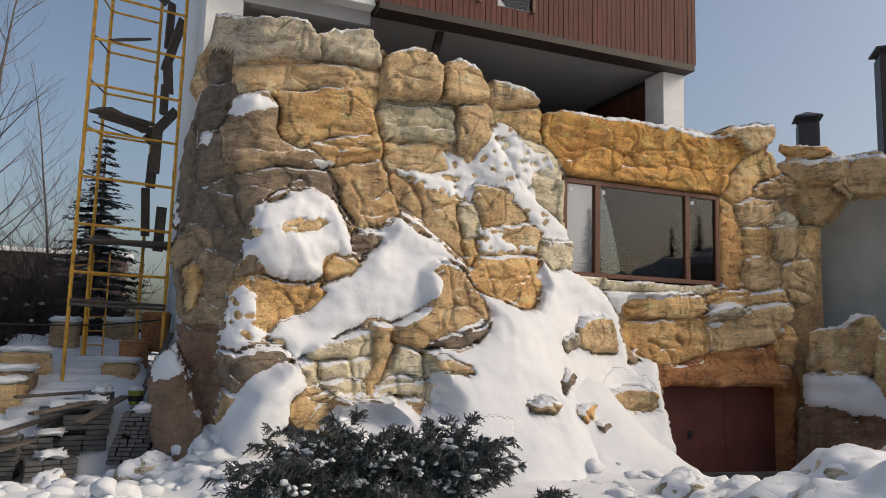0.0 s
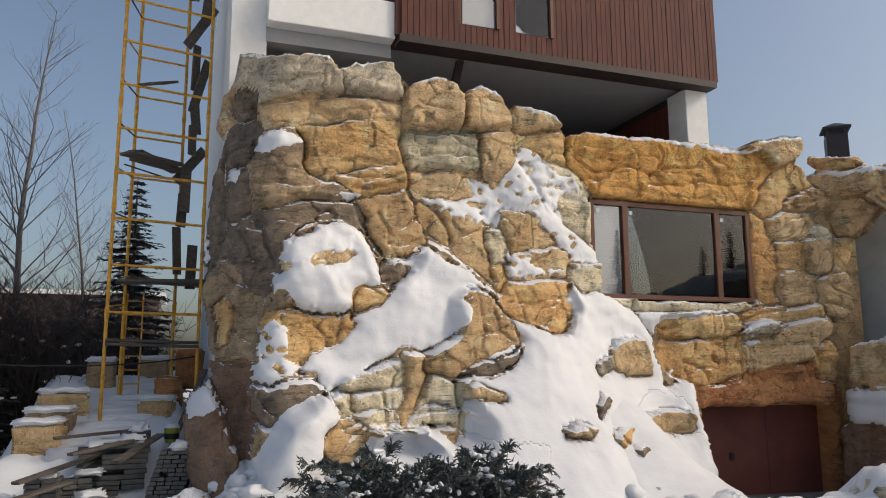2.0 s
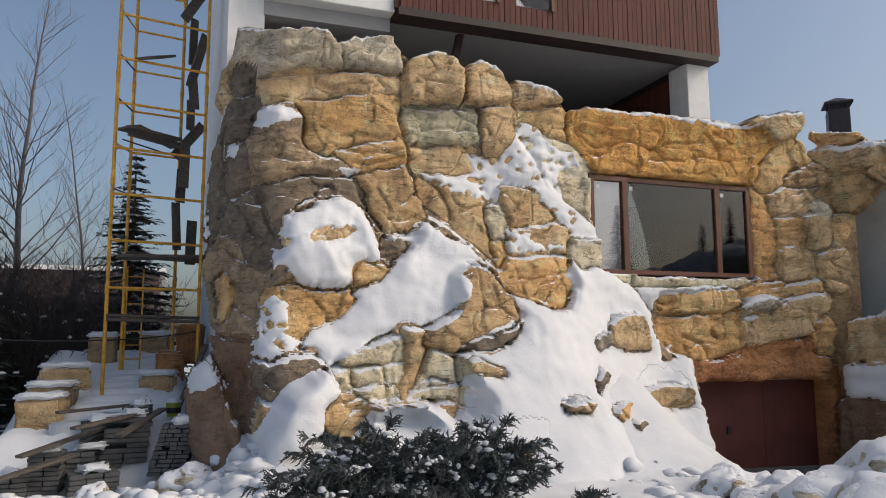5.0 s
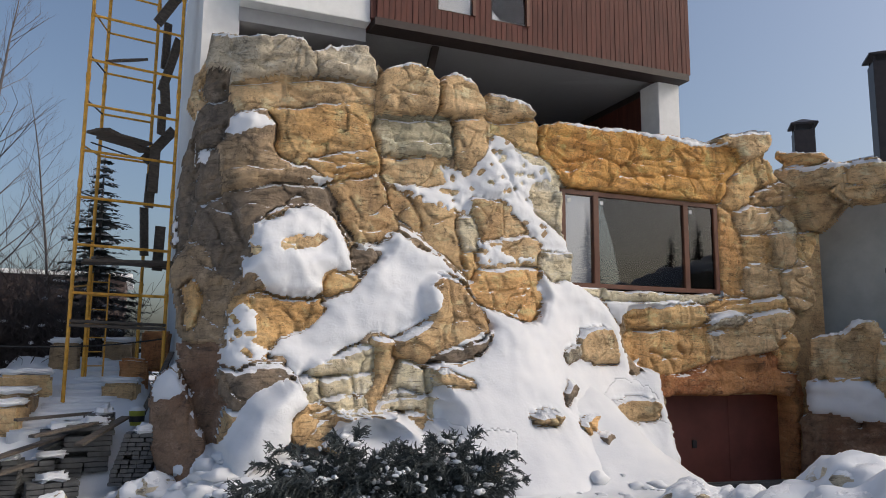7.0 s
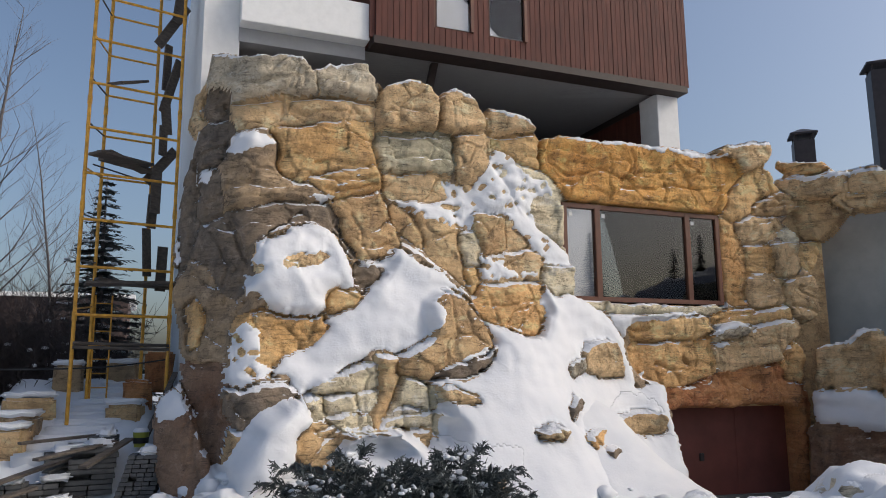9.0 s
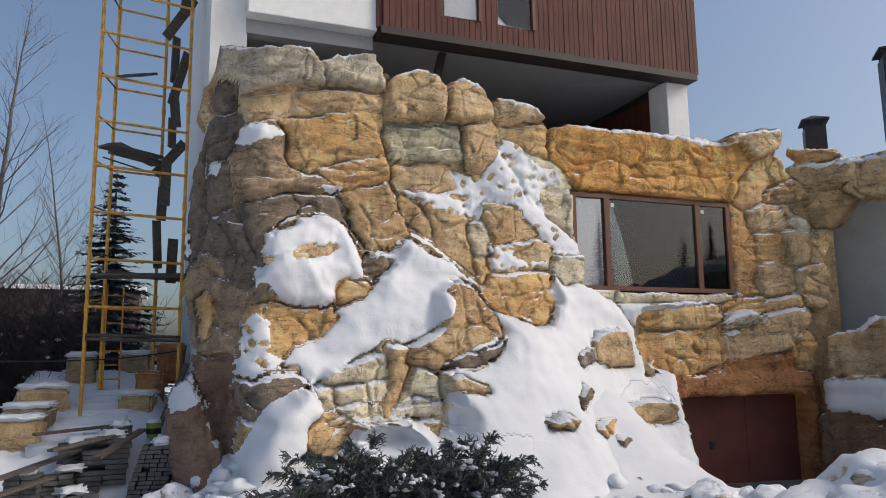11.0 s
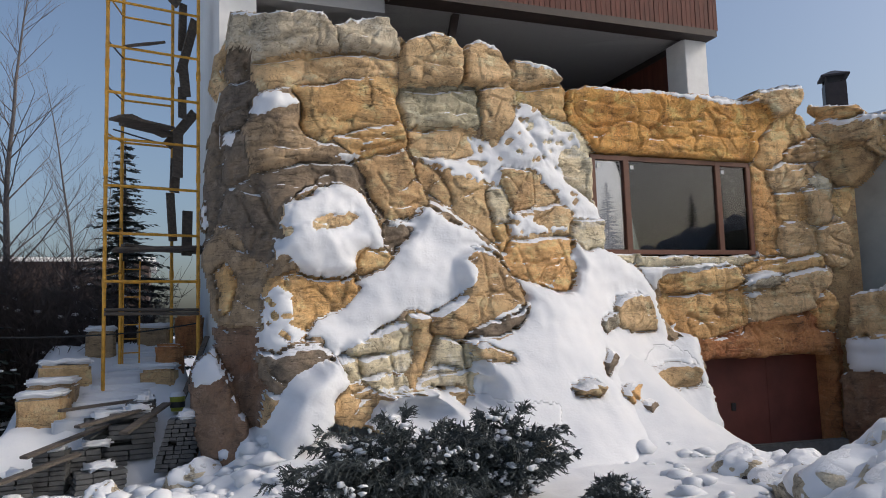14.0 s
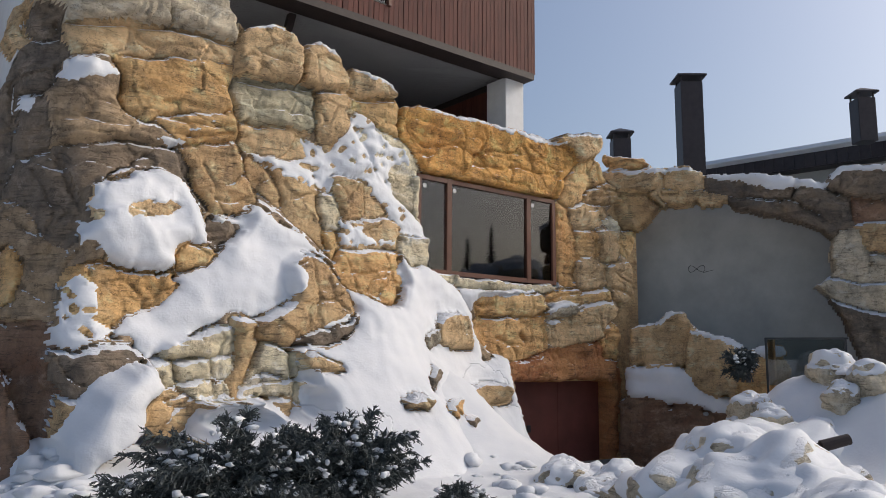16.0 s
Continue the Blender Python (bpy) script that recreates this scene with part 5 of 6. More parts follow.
paver_stack(-0.45, 13.0, 0.80, 9, 1, (0.40, 0.26, 0.07), -4, 0.0, 0.0, 4)
paver_stack(0.02, 12.0, 0.48, 12, 5, (0.105, 0.2, 0.062), -10, 0.28, 0.03, 5)
paver_stack(-0.80, 12.75, 0.45, 11, 1, (0.95, 0.3, 0.07), 7, 0.08, 0.12, 7)
paver_stack(-1.95, 11.7, 0.30, 5, 2, (0.2, 0.2, 0.065), 10, 0.0, 0.1, 8)
paver_stack(-0.95, 11.8, 0.33, 4, 3, (0.22, 0.22, 0.07), 14, 0.1, 0.1, 6)

bk = thing("bucket", "yellow-green plastic bucket filled over with snow", "bucket", (0.10, 13.2, 1.22))
part("body", rod((0, 0, 0), (0, 0, 0.24), 0.10, 0.125, 20), plain("yellow_green_plastic", (0.40, 0.42, 0.06), 0.5, vary=0.1), bk)
part("band", rod((0, 0, 0.06), (0, 0, 0.15), 0.117, 0.122, 20), BLACK, bk, "black printed band")
part("snow_cap", rod((0, 0, 0.235), (0, 0, 0.30), 0.13, 0.09, 16), SNOW, bk, "white snow cap")
for k, (a, b) in enumerate((((0.12, 13.5, 1.2), (0.62, 14.3, 2.4)), ((0.30, 13.3, 1.1), (0.60, 13.9, 1.9)), ((0.36, 13.3, 1.1), (0.66, 13.9, 1.8)))):
    d = Vector(b) - Vector(a)
    bm = boxed(-0.05, 0.05, -0.015, 0.015, 0, d.length, 0.004, Matrix.Translation(a) @ d.to_track_quat("Z", "Y").to_matrix().to_4x4())
    tagged(part("loose_plank", bm, PLANK), "brown timber plank leaning against the rock", "plank", "leaning planks")
bm = boxed(-0.06, 0.06, 0, 1.6, 0, 0.035, 0.005, pose(-1.15, 12.3, 0.98, 12, 0, -34))
tagged(part("loose_plank", bm, PAVER), "grey board lying across the paver stacks", "plank", "boards on the pavers")

cable = bpy.data.curves.new("cable", "CURVE")
cable.dimensions, cable.bevel_depth = "3D", 0.014
sp = cable.splines.new("POLY")
sp.points.add(24)
for k, pt in enumerate(sp.points):
    f = k / 24
    pt.co = (-6.5 + 7.0 * f, 15.2 + 0.6 * f, 2.95 - 0.35 * f - 1.1 * f * (1 - f) + 0.35 * max(0, f - 0.85), 1)
cable.materials.append(RUBBER)
tagged(new("power_cable", cable), "black power cable sagging towards the house", "cable")


def snow_clods():
    """Broken lumps of snow on the trodden ground before the rock."""
    rnd = random.Random(33)
    bm = Soup()
    for i in range(290):
        if i < 250:
            x, y = rnd.uniform(-2.6, 2.0), rnd.uniform(8.2, 11.6)
        else:
            x, y = rnd.uniform(4.6, 7.2), rnd.uniform(6.2, 9.0)
        r = 0.03 + 0.13 * rnd.random() ** 3
        bm.lump(Vector((x, y, ground_z(x, y) + 0.1 * r)), r * rnd.uniform(0.9, 1.6), r, r * rnd.uniform(0.5, 0.9), 10, 6, 1.1)
    tagged(part("snow_clods", bm, SNOW, smooth=True), "broken lumps of trodden snow on the ground", "snow", kind="stuff")


snow_clods()
for x, y, z, ln, rx_, rz_ in ((-1.35, 12.0, 1.02, 1.5, 9, -40), (-0.75, 12.2, 1.28, 1.3, 6, -48), (-0.35, 12.3, 1.22, 1.2, 14, -30), (-1.75, 11.4, 0.72, 1.4, 10, -52), (-1.0, 13.1, 1.38, 1.3, 2, -62)):
    bm = boxed(-0.07, 0.07, -ln / 2, ln / 2, 0, 0.04, 0.005, pose(x, y, z, rx_, 0, rz_))
    tagged(part("loose_plank", bm, PLANK), "dark wet board lying across the paver stacks", "plank", "boards on the pavers")


# ---- trees ----
def grow(bm, a, d, length, r, depth, rnd, spread, kids, up, droop=0.0):
    """A limb that wanders and forks."""
    steps = 4
    p, way = Vector(a), Vector(d).normalized()
    for k in range(steps):
        q = p + way * length / steps
        bm.rod(p, q, r * (1 - 0.6 * k / steps), r * (1 - 0.6 * (k + 1) / steps), 5 if depth > 1 else 4)
        if depth > 0 and (k > 0 or depth < 3):
            for _ in range(kids):
                side = Vector((rnd.gauss(0, 1), rnd.gauss(0, 1), rnd.gauss(0.1, 0.5))).normalized()
                nd = (way * (1 - spread) + side * spread + Vector((0, 0, up))).normalized()
                grow(bm, q, nd, length * rnd.uniform(0.45, 0.65) * (1 - 0.12 * k), r * 0.42, depth - 1, rnd, spread, kids, up)
        way = (way + Vector((rnd.gauss(0, 0.07), rnd.gauss(0, 0.07), rnd.gauss(0.03, 0.04)))).normalized()
        p = q


def bare_tree(x, y, z, tall, seed, r):
    rnd = random.Random(seed)
    tree = thing("bare_tree", "leafless winter tree with thin upright grey branches", "tree", (x, y, z), "bare trees")
    bm = Soup()
    crown = Soup()
    p, way = Vector((0, 0, 0)), Vector((0.02, 0, 1))
    n = 14
    for k in range(n):
        q = p + way * tall / n
        bm.rod(p, q, r * (1 - 0.93 * k / n), r * (1 - 0.93 * (k + 1) / n), 7)
        if k > 2:
            for _ in range(4):
                ang = rnd.uniform(0, 2 * math.pi)
                d = Vector((math.cos(ang), math.sin(ang), rnd.uniform(0.7, 1.5)))
                grow(crown, q - way * rnd.uniform(0, tall / n), d, tall * 0.2 * (1.15 - k / n) + 0.25, r * 0.28 * (1.1 - k / n), 2, rnd, 0.45, 1, 0.25)
        way = (way + Vector((rnd.gauss(0, 0.035), rnd.gauss(0, 0.035), 0))).normalized()
        p = q
    part("trunk", bm, BARK, tree, smooth=True)
    part("crown", crown, BARK, tree)


bare_tree(-4.3, 24, 0.6, 13.2, 3, 0.13)
bare_tree(-6.3, 27, 0.6, 10.5, 11, 0.10)
bare_tree(-3.4, 33, 0.6, 12.0, 5, 0.09)
bare_tree(-2.7, 36, 0.6, 10.5, 8, 0.08)
bare_tree(-5.6, 20, 0.6, 11.0, 13, 0.08)


def conifer(x, y, z, tall, wide, seed, label, snowy=0.12):
    """A spruce: whorls of drooping limbs with many short needle sprays."""
    rnd = random.Random(seed)
    tree = thing("spruce_tree", label, "tree", (x, y, z))
    part("trunk", rod((0, 0, 0), (0, 0, tall), 0.02 * tall, 0.01, 8), BARK, tree)
    leaf, white = Soup(), Soup()
    whorls = int(tall * 4.5)
    for w in range(whorls):
        f = w / whorls
        h = tall * (0.06 + 0.93 * f)
        reach = wide * (1 - f) ** 0.85 + 0.06
        for k in range(11 if f < 0.7 else 7):
            ang = rnd.uniform(0, 2 * math.pi)
            ln = reach * rnd.uniform(0.65, 1.1)
            out = Vector((math.cos(ang), math.sin(ang), 0))
            m = max(3, int(ln / 0.11))
            for i in range(m):
                g = (i + 0.6) / m
                base = out * ln * g + Vector((0, 0, h - 0.28 * ln * g + 0.16 * ln * g * g))
                for side in (-1, 1):
                    d = (out * 0.8 + side * Vector((-out.y, out.x, 0)) * rnd.uniform(0.5, 0.9) + Vector((0, 0, rnd.uniform(-0.45, 0.05)))).normalized()
                    s = rnd.uniform(0.2, 0.36) * (1.1 - 0.5 * g) * (0.65 + 0.4 * min(1.6, reach))
                    up = d.cross(Vector((0, 0, 1))).normalized() * s * 0.27
                    tip = base + d * s
                    leaf.leaf([base - up * 0.6, base + d * s * 0.5 - up, tip, base + d * s * 0.5 + up, base + up * 0.6])
                if rnd.random() < snowy:
                    r = rnd.uniform(0.03, 0.07)
                    white.lump(base + Vector((0, 0, 0.04)), 1.6 * r, 1.6 * r, 0.6 * r, 6, 3)
    part("crown", leaf, NEEDLE, tree)
    tagged(part("snow_load", white, SNOW, tree, "flecks of snow on the limbs", smooth=True), kind="stuff")


conifer(-1.15, 22.5, 1.4, 6.6, 1.9, 2, "dark green spruce behind the scaffold")
conifer(-3.45, 16.0, 0.2, 4.9, 1.0, 6, "dark green spruce flecked with snow by the fence", 0.12)
conifer(29.2, 8.7, 0.0, 19.0, 3.4, 9, "dark green spruce beyond the stone arch; unseen copies darken the window's reflection")

# Unseen spruce copies, added to darken what the picture window mirrors.
behind = bpy.data.objects["spruce_tree.002"]
for k in range(6):
    copy_thing(behind, pose(27 + 5.2 * k, -27 - 2.5 * (k % 3), -4.0 - 2.0 * (k % 2), 0, 0, 50 * k))


def thicket():
    """A tangle of bare shrubs along the fence."""
    rnd = random.Random(21)
    bm, white = Soup(), Soup()
    for i in range(1700):
        x, y = (rnd.uniform(-9.5, -0.8), rnd.uniform(18.5, 23)) if i < 1200 else (rnd.uniform(-6.0, -2.0), rnd.uniform(17.2, 19.5))
        h = rnd.uniform(1.6, 3.9)
        p = Vector((x, y, 0.3))
        way = Vector((rnd.gauss(0, 0.2), rnd.gauss(0, 0.2), 1)).normalized()
        for k in range(4):
            q = p + way * h / 4
            bm.rod(p, q, 0.022 * (1 - k / 5), 0.022 * (1 - (k + 1) / 5), 3)
            for _k in range(3):
                d = Vector((rnd.gauss(0, 0.6), rnd.gauss(0, 0.6), rnd.uniform(0.2, 1))).normalized()
                e = q + d * rnd.uniform(0.3, 0.8)
                bm.rod(q, e, 0.010, 0.003, 3)
                bm.rod(e, e + Vector((rnd.gauss(0, 0.2), rnd.gauss(0, 0.2), 0.25)), 0.006, 0.002, 3)
            if rnd.random() < 0.04:
                white.lump(q, rnd.uniform(0.04, 0.1), rnd.uniform(0.04, 0.09), 0.04, 6, 3)
            way = (way + Vector((rnd.gauss(0, 0.2), rnd.gauss(0, 0.2), 0))).normalized()
            p = q
    tagged(part("shrub_thicket", bm, THICKET), "tangle of dark bare shrubs along the garden fence", "shrubs", kind="stuff")
    tagged(part("thicket_snow", white, SNOW, smooth=True), "small lumps of snow caught in bare shrubs", "snow", kind="stuff")


thicket()

fence = thing("garden_fence", "dark slatted garden fence behind the bare shrubs", "fence", (0, 0, 0))
slat = mesh_of("slat", boxed(-0.055, 0.055, 0, 0.02, 0.2, 3.1, 0.004), DARKWOOD)
for k in range(84):
    s_ = new("slat", slat)
    s_.parent = fence
    s_.location = (-10.2 + 0.118 * k, 23.6, 0.02 * (k % 2))
for z in (0.9, 2.6):
    part("fence_rail", boxed(-10.3, -0.2, 23.62, 23.68, z, z + 0.08), DARKWOOD, fence)

far = thing("far_building", "long low brick building with a flat snowy roof far off", "building", (0, 0, 0))
part("wall", boxed(-26, -1.0, 52, 62, -1, 7.1), BRICKRED, far)
part("roof", boxed(-26.4, -0.6, 51.6, 62.4, 7.1, 7.35), WHITE, far, "pale flat roof edge")
wpane = mesh_of("window", boxed(-0.7, 0.7, -0.03, 0.03, 0, 1.5, 0.02), DARK)
for k in range(8):
    w_ = new("window", wpane)
    w_.parent = far
    w_.location = (-24.5 + 3.0 * k, 51.99, 4.0)


# ---- juniper bush ----
def juniper(x, y, z, sprays, reach, tall, seed, lean=0.0):
    """A spreading juniper: arching stems with drooping feathery tips, and snow caught in it."""
    rnd = random.Random(seed)
    bush = thing("juniper_bush", "dark grey-green spreading juniper holding clumps of snow", "bush", (x, y, z), "juniper bushes")
    stems, leaf, white = Soup(), Soup(), Soup()
    for k in range(sprays):
        ang = rnd.uniform(0, 2 * math.pi)
        far_ = rnd.uniform(0.1, 1.0) ** 0.6
        tip = Vector((reach * far_ * math.cos(ang) + lean, 0.6 * reach * far_ * math.sin(ang), tall * (1.02 - 0.38 * far_ ** 2) * rnd.uniform(0.45, 1.05)))
        p0 = Vector((rnd.gauss(0, 0.12), rnd.gauss(0, 0.1), 0))
        ctrl = Vector((tip.x * 0.35, tip.y * 0.35, tip.z * 0.95))
        pts = [(1 - f) ** 2 * p0 + 2 * f * (1 - f) * ctrl + f * f * tip for f in (0.1 * q for q in range(11))]
        for i in range(10):
            stems.rod(pts[i], pts[i + 1], 0.013 * (1 - i / 11), 0.013 * (1 - (i + 1) / 11), 4)
        for i in range(3, 11):
            way = (pts[min(i, 10)] - pts[i - 1]).normalized()
            for _ in range(6):
                side = Vector((rnd.gauss(0, 1), rnd.gauss(0, 1), rnd.gauss(0, 0.6)))
                side = (side - way * side.dot(way)).normalized()
                d = (way * 0.75 + side * 0.75).normalized()
                b0 = pts[i].lerp(pts[i - 1], rnd.random())
                ln = rnd.uniform(0.11, 0.25) * (1.2 - 0.05 * i)
                bend = Vector((0, 0, -0.3 * ln))
                mid, end = b0 + d * ln * 0.55, b0 + d * ln + bend
                leaf.rod(b0, mid, 0.007, 0.009, 4)
                leaf.rod(mid, end, 0.009, 0.001, 4)
                for q in range(5):
                    s0 = b0.lerp(end, 0.15 + 0.17 * q)
                    e = s0 + (d * 0.6 + Vector((rnd.gauss(0, 0.6), rnd.gauss(0, 0.6), rnd.gauss(0, 0.5)))).normalized() * ln * 0.36
                    leaf.rod(s0, e, 0.008, 0.001, 3)
            if rnd.random() < 0.14 and i < 10:
                for _q in range(rnd.randint(4, 9)):
                    white.lump(pts[i] + Vector((rnd.gauss(0, 0.07), rnd.gauss(-0.03, 0.05), rnd.gauss(0.03, 0.03))), rnd.uniform(0.015, 0.05), rnd.uniform(0.015, 0.045), rnd.uniform(0.014, 0.034), 9, 5, 1.6)
    tagged(part("stem", stems, BARK, bush), kind="stuff")
    tagged(part("foliage", leaf, BUSHLEAF, bush), kind="stuff")
    tagged(part("snow_clumps", white, SNOW, bush, "clumps of snow in the foliage", smooth=True), kind="stuff")


juniper(2.2, 7.9, 0.40, 84, 1.4, 1.12, 5)
juniper(3.38, 7.7, 0.40, 60, 0.85, 1.2, 9)
juniper(4.45, 7.2, 0.30, 22, 0.36, 0.55, 12)


# ---- beyond the arch ----
nb = thing("neighbour_roof", "low neighbouring building with a snow-covered dark metal roof", "building", kind="structure")
m_ = Matrix.Translation((22.6, 14.5, 0.28)) @ pose(0, 0, 0, 0, 0, -80)
part("wall", boxed(-7, 12, 0.6, 6, -0.6, 8.0, m=m_), GREYWALL, nb)
part("eave", boxed(-7.2, 12.2, 0.0, 6.4, 8.0, 8.5, 0.03, m_), METAL, nb, "dark ribbed metal eave")
for k in range(60):
    part("rib", boxed(-7.1 + 0.32 * k, -7.06 + 0.32 * k, -0.025, 0.0, 8.02, 8.48, m=m_), METAL, nb)
part("snow_cover", boxed(-7.3, 12.3, -0.06, 6.4, 8.5, 8.78, 0.1, m_), SNOW, nb, "thick smooth snow cover", smooth=True)


def chimney(x, y, z0, z1, w, label):
    ch = thing("chimney", label, "chimney", (x, y, z0), "chimneys", turn=-40)
    h = z1 - z0
    part("shaft", boxed(-w / 2, w / 2, -w / 2, w / 2, 0, h - 0.22, 0.01), METAL, ch)
    for sx in (-1, 1):
        for sy in (-1, 1):
            part("cap_post", boxed(sx * w * 0.42 - 0.02, sx * w * 0.42 + 0.02, sy * w * 0.42 - 0.02, sy * w * 0.42 + 0.02, h - 0.22, h - 0.08), METAL, ch)
    bm = boxed(-w * 0.66, w * 0.66, -w * 0.66, w * 0.66, h - 0.08, h - 0.03)
    bmesh.ops.create_cone(bm, cap_ends=True, segments=4, radius1=w * 0.93, radius2=0.05, depth=0.16, matrix=Matrix.Translation((0, 0, h + 0.05)) @ Matrix.Rotation(radians(45), 4, "Z"))
    part("cap", bm, METAL, ch, "small pitched metal cap")
    return ch


chimney(15.95, 13.9, 6.15, 8.5, 0.5, "short dark brown metal chimney with a pitched cap")
chimney(17.4, 12.57, -0.1, 10.13, 0.62, "tall dark brown metal-clad chimney above the snowy roof")
chimney(21.5, 9.55, 8.3, 9.8, 0.5, "dark metal chimney with a silvery cap")


# ---- snowy rocks in the garden ----
def snowy_rock(x, y, z, rx, ry, rz, seed, label="grey boulder half buried under thick snow", tone="grey"):
    """A faceted boulder with a soft load of snow that follows its top."""
    th = thing("snowy_boulder", label, "boulder", (x, y, z), "garden boulders")
    rocky, white = Soup(), Soup()
    for soup, grow_, low in ((rocky, 1.0, -1.0), (white, 1.045, 0.1)):
        k = len(soup.v)
        nu, nv = 44, 26
        for i in range(nv + 1):
            a = math.pi * 0.5 - (math.pi * 0.5 - math.asin(max(-1, low))) * i / nv
            for j in range(nu):
                b = 2 * math.pi * j / nu
                w = Vector((math.cos(a) * math.cos(b), math.cos(a) * math.sin(b), math.sin(a)))
                g = 1 + 0.28 * noise.noise(w * 1.6 + Vector((seed, 0, 0))) + (0.10 * noise.noise(w * 4 + Vector((0, seed, 0))) + 0.05 * noise.noise(w * 9) if soup is rocky else 0.05 * noise.noise(w * 3.3 + Vector((0, 0, seed))))
                edge = 1.0 if soup is rocky else 1.0 - 0.25 * max(0.0, (i / nv - 0.8) / 0.2) ** 2 + 0.05 * noise.noise(w * 6)
                dip = 0.0 if soup is rocky else 0.42 * max(0.0, noise.noise(w * 2.4 + Vector((seed, 4, 0)))) * (i / nv)
                w = w * (g * grow_ * edge - dip)
                soup.v.append(Vector((w.x * rx, w.y * ry, w.z * rz)))
        for i in range(nv):
            for j in range(nu):
                q = (j + 1) % nu
                soup.f.append((k + i * nu + j, k + (i + 1) * nu + j, k + (i + 1) * nu + q, k + i * nu + q))
    part("body", rocky, ROCKS[tone], th, smooth=True)
    part("snow_load", white, SNOW, th, "thick white snow load", smooth=True)


snowy_rock(8.9, 7.3, 0.15, 0.85, 0.7, 0.75, 1)
snowy_rock(9.9, 6.7, 0.45, 1.15, 0.9, 0.85, 2)
snowy_rock(9.5, 6.0, 0.25, 0.6, 0.5, 0.6, 3)
snowy_rock(10.6, 6.2, 0.6, 0.7, 0.6, 0.6, 4)
snowy_rock(8.0, 7.7, 0.0, 0.4, 0.35, 0.35, 5)
snowy_rock(8.55, 8.3, -0.25, 0.45, 0.35, 0.42, 6)
snowy_rock(7.5, 8.0, 0.15, 0.35, 0.3, 0.28, 7)
snowy_rock(9.1, 8.6, -0.4, 0.4, 0.35, 0.35, 8)
snowy_rock(13.3, 7.15, 1.75, 0.42, 0.42, 0.45, 9, "round tan boulder with a cap of snow", "tan")
snowy_rock(0.35, 11.2, 0.35, 0.45, 0.4, 0.4, 10)
snowy_rock(-0.85, 11.0, 0.30, 0.28, 0.25, 0.28, 11, "low mound of snow over loose pavers")
snowy_rock(11.6, 6.4, 1.1, 0.6, 0.5, 0.4, 12)
# a snowed-up heap across the garden, mirrored in the window
snowy_rock(21.5, 0.5, 1.2, 4.2, 2.6, 5.2, 51, "tall heap of rocks under thick snow across the garden")
snowy_rock(17.6, 1.2, 0.8, 3.0, 2.0, 3.9, 52, "heap of rocks under thick snow across the garden")

snowy_rock(6.69, 7.73, 0.43, 0.48, 0.38, 0.36, 60)
snowy_rock(7.06, 7.67, 0.49, 0.34, 0.27, 0.26, 61)
snowy_rock(7.02, 7.16, 0.48, 0.46, 0.36, 0.34, 62)
snowy_rock(7.25, 6.93, 0.36, 0.46, 0.36, 0.34, 63)
snowy_rock(7.76, 6.97, 0.39, 0.52, 0.41, 0.38, 64)
snowy_rock(7.36, 6.21, 0.47, 0.69, 0.54, 0.51, 65)
snowy_rock(7.14, 5.54, 0.68, 0.92, 0.72, 0.68, 66)
snowy_rock(6.81, 7.85, 0.48, 0.46, 0.36, 0.34, 67)
snowy_rock(6.61, 7.18, 0.43, 0.40, 0.32, 0.30, 68)
snowy_rock(6.53, 6.65, 0.50, 0.37, 0.29, 0.27, 69)
snowy_rock(6.99, 6.38, 0.27, 0.86, 0.68, 0.64, 70)
snowy_rock(6.91, 5.78, 0.42, 1.15, 0.90, 0.85, 71)
snowy_rock(6.01, 5.33, 0.28, 0.80, 0.63, 0.59, 72)
snowy_rock(6.67, 5.03, 0.43, 1.15, 0.90, 0.85, 73)
snowy_rock(5.86, 3.78, 0.53, 0.80, 0.63, 0.59, 74)
snowy_rock(6.48, 5.62, 0.35, 0.69, 0.54, 0.51, 75)
snowy_rock(6.39, 4.55, 0.39, 0.92, 0.72, 0.68, 76)
snowy_rock(10.1, 10.9, -0.62, 0.5, 0.4, 0.36, 41)
snowy_rock(10.9, 10.7, -0.62, 0.45, 0.4, 0.32, 42)
snowy_rock(11.7, 10.3, -0.6, 0.6, 0.45, 0.36, 43)
snowy_rock(12.6, 10.2, -0.5, 0.6, 0.5, 0.4, 44)
rnd = random.Random(17)
for k in range(16):
    x, y = rnd.uniform(8.4, 11.8), rnd.uniform(5.4, 8.2)
    r = rnd.uniform(0.16, 0.38)
    snowy_rock(x, y, ground_z(x, y) + 0.12 * r, r * rnd.uniform(0.9, 1.5), r, r * rnd.uniform(0.7, 1.0), 20 + k)

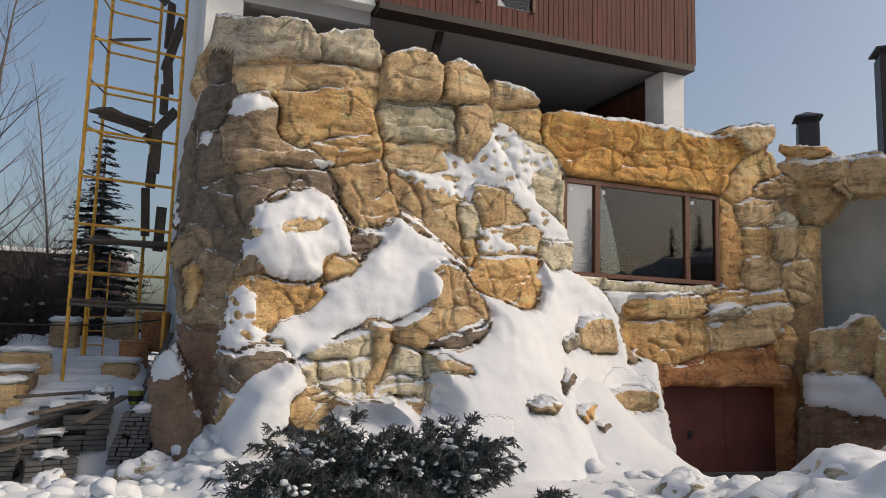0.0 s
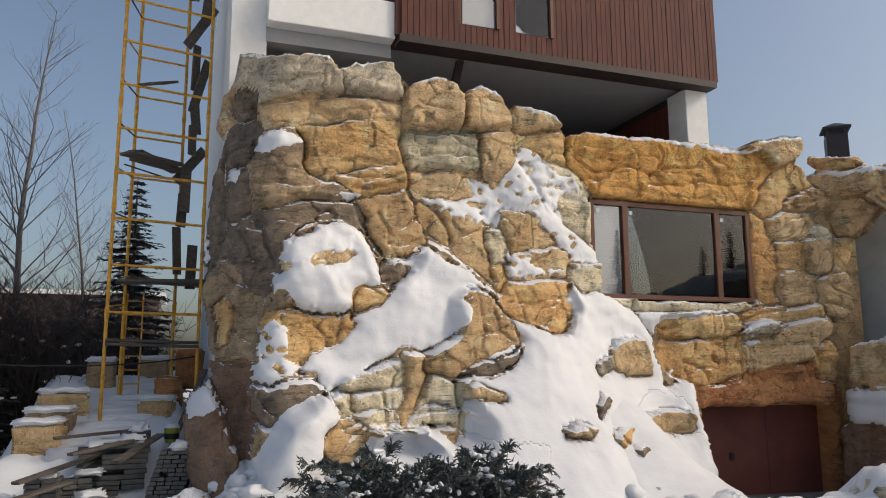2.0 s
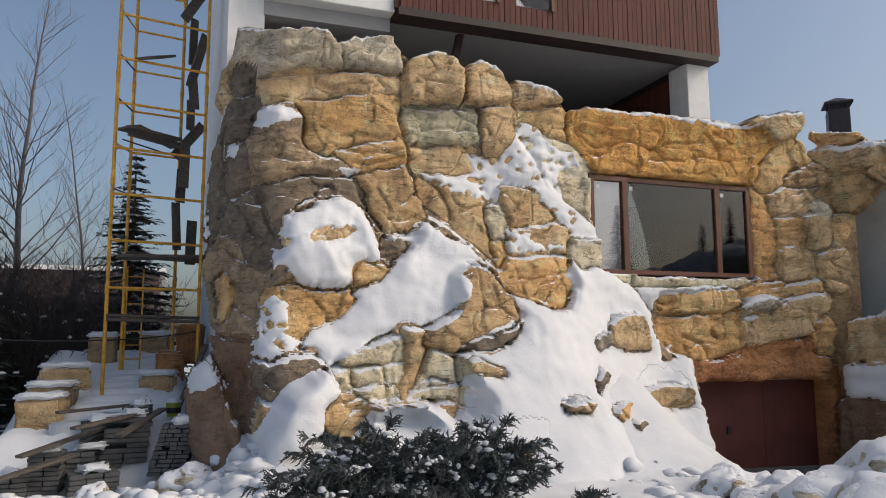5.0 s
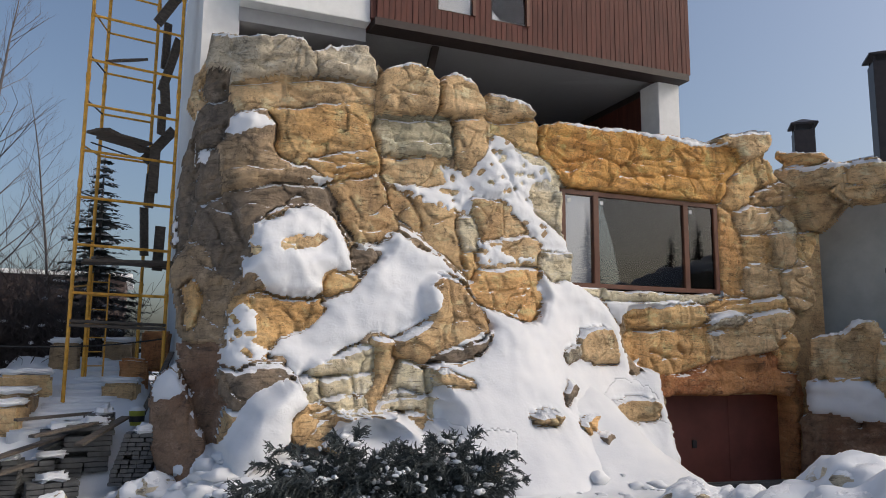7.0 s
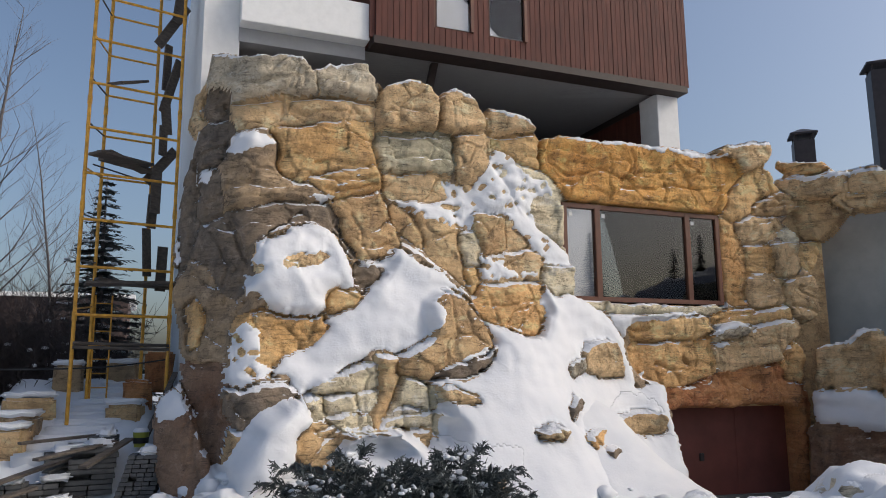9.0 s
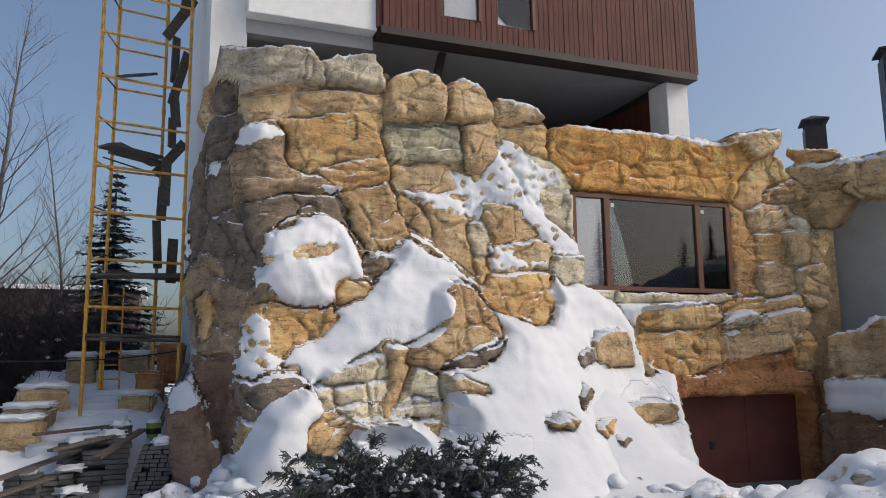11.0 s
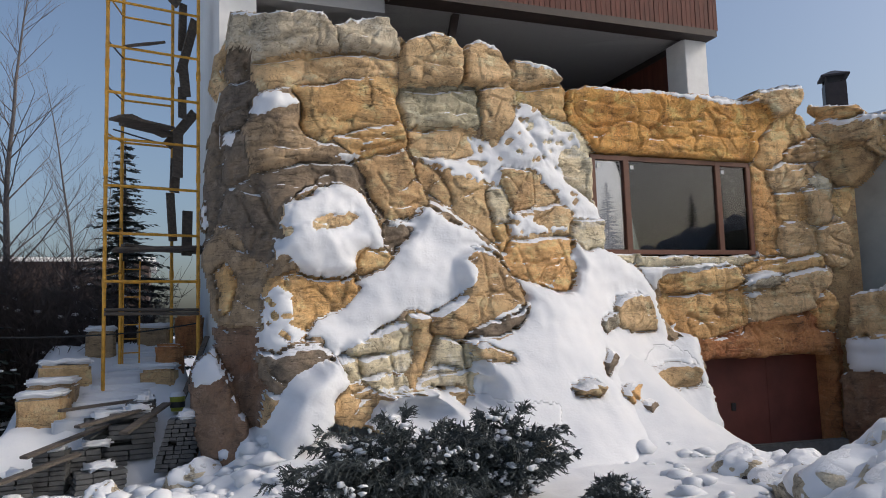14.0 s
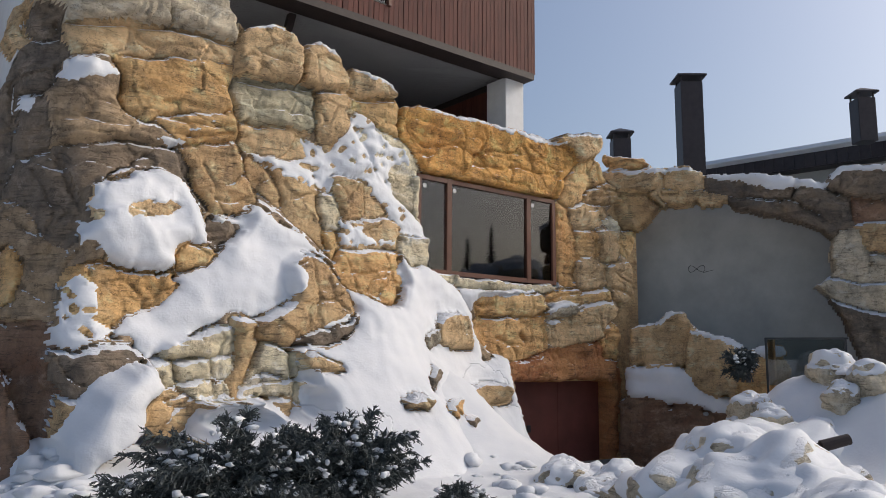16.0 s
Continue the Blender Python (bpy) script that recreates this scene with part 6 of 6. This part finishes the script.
for a, b, r in (
    ((9.42, 5.75, 1.0), (9.68, 5.5, 1.1), 0.08),
    ((9.62, 5.72, 1.0), (9.2, 5.95, 0.95), 0.06),
    ((6.67, 7.94, 0.51), (6.42, 7.44, 0.49), 0.075),
    ((6.71, 7.64, 0.40), (6.46, 7.14, 0.38), 0.085),
    ((7.12, 7.67, 0.46), (6.87, 7.17, 0.44), 0.075),
    ((6.69, 7.78, 0.49), (6.44, 7.28, 0.47), 0.085),
):
    lg = thing("log", "dark cut log lying in the snow", "log", a, "logs in the snow")
    v = Vector(b) - Vector(a)
    part("bark", rod((0, 0, 0), v, r, r * 0.92, 14), DARKWOOD, lg)
    part("cut_end", rod(v, v * 1.015, r * 0.85, r * 0.85, 14), PLANK, lg, "pale sawn end")
gl = thing("glass_balustrade", "low frameless glass balustrade beside the garden boulders", "balustrade", (12.75, 8.2, 1.55), turn=-62)
part("pane", boxed(0, 1.35, 0, 0.014, 0.1, 0.95), GLASS, gl)
part("handrail", boxed(-0.02, 1.38, -0.015, 0.03, 0.95, 0.985, 0.004), BLACK, gl)
for xx in (0.0, 1.33):
    part("post", boxed(xx - 0.02, xx + 0.02, -0.02, 0.02, -0.4, 0.96, 0.004), BLACK, gl)
pt_ = tagged(part("wooden_post", rod((0, 0, -0.5), (0, 0, 0.55), 0.07, 0.065, 14), ROCKS["orange"]), "short orange-brown wooden post by the balustrade", "post")
pt_.location = (12.95, 8.2, 1.95)
juniper(12.3, 8.4, 1.7, 14, 0.5, 0.7, 31)
bm = boxed(0, 3.0, 0, 0.18, -0.6, -0.08, 0.02, pose(9.9, 12.05, 0.0, 0, 0, -8))
tagged(part("kerb", bm, PAVER), "low grey concrete kerb before the garage door", "kerb", kind="structure")

scrawl = Soup()
for k in range(14):
    a_, b_ = k / 14 * 2 * math.pi, (k + 1) / 14 * 2 * math.pi
    scrawl.rod(Vector((0.2 * math.sin(a_) - 0.1, 0, 0.09 * math.sin(2 * a_))), Vector((0.2 * math.sin(b_) - 0.1, 0, 0.09 * math.sin(2 * b_))), 0.009, 0.009, 4)
scrawl.rod(Vector((0.05, 0, -0.1)), Vector((0.3, 0, -0.04)), 0.009, 0.006, 4)
mk = tagged(part("paint_scrawl", scrawl, BLACK), "dark looping paint mark on the grey wall", "mark")
mk.matrix_basis = arch.matrix_basis @ Matrix.Translation((1.67, 1.295, 4.38))
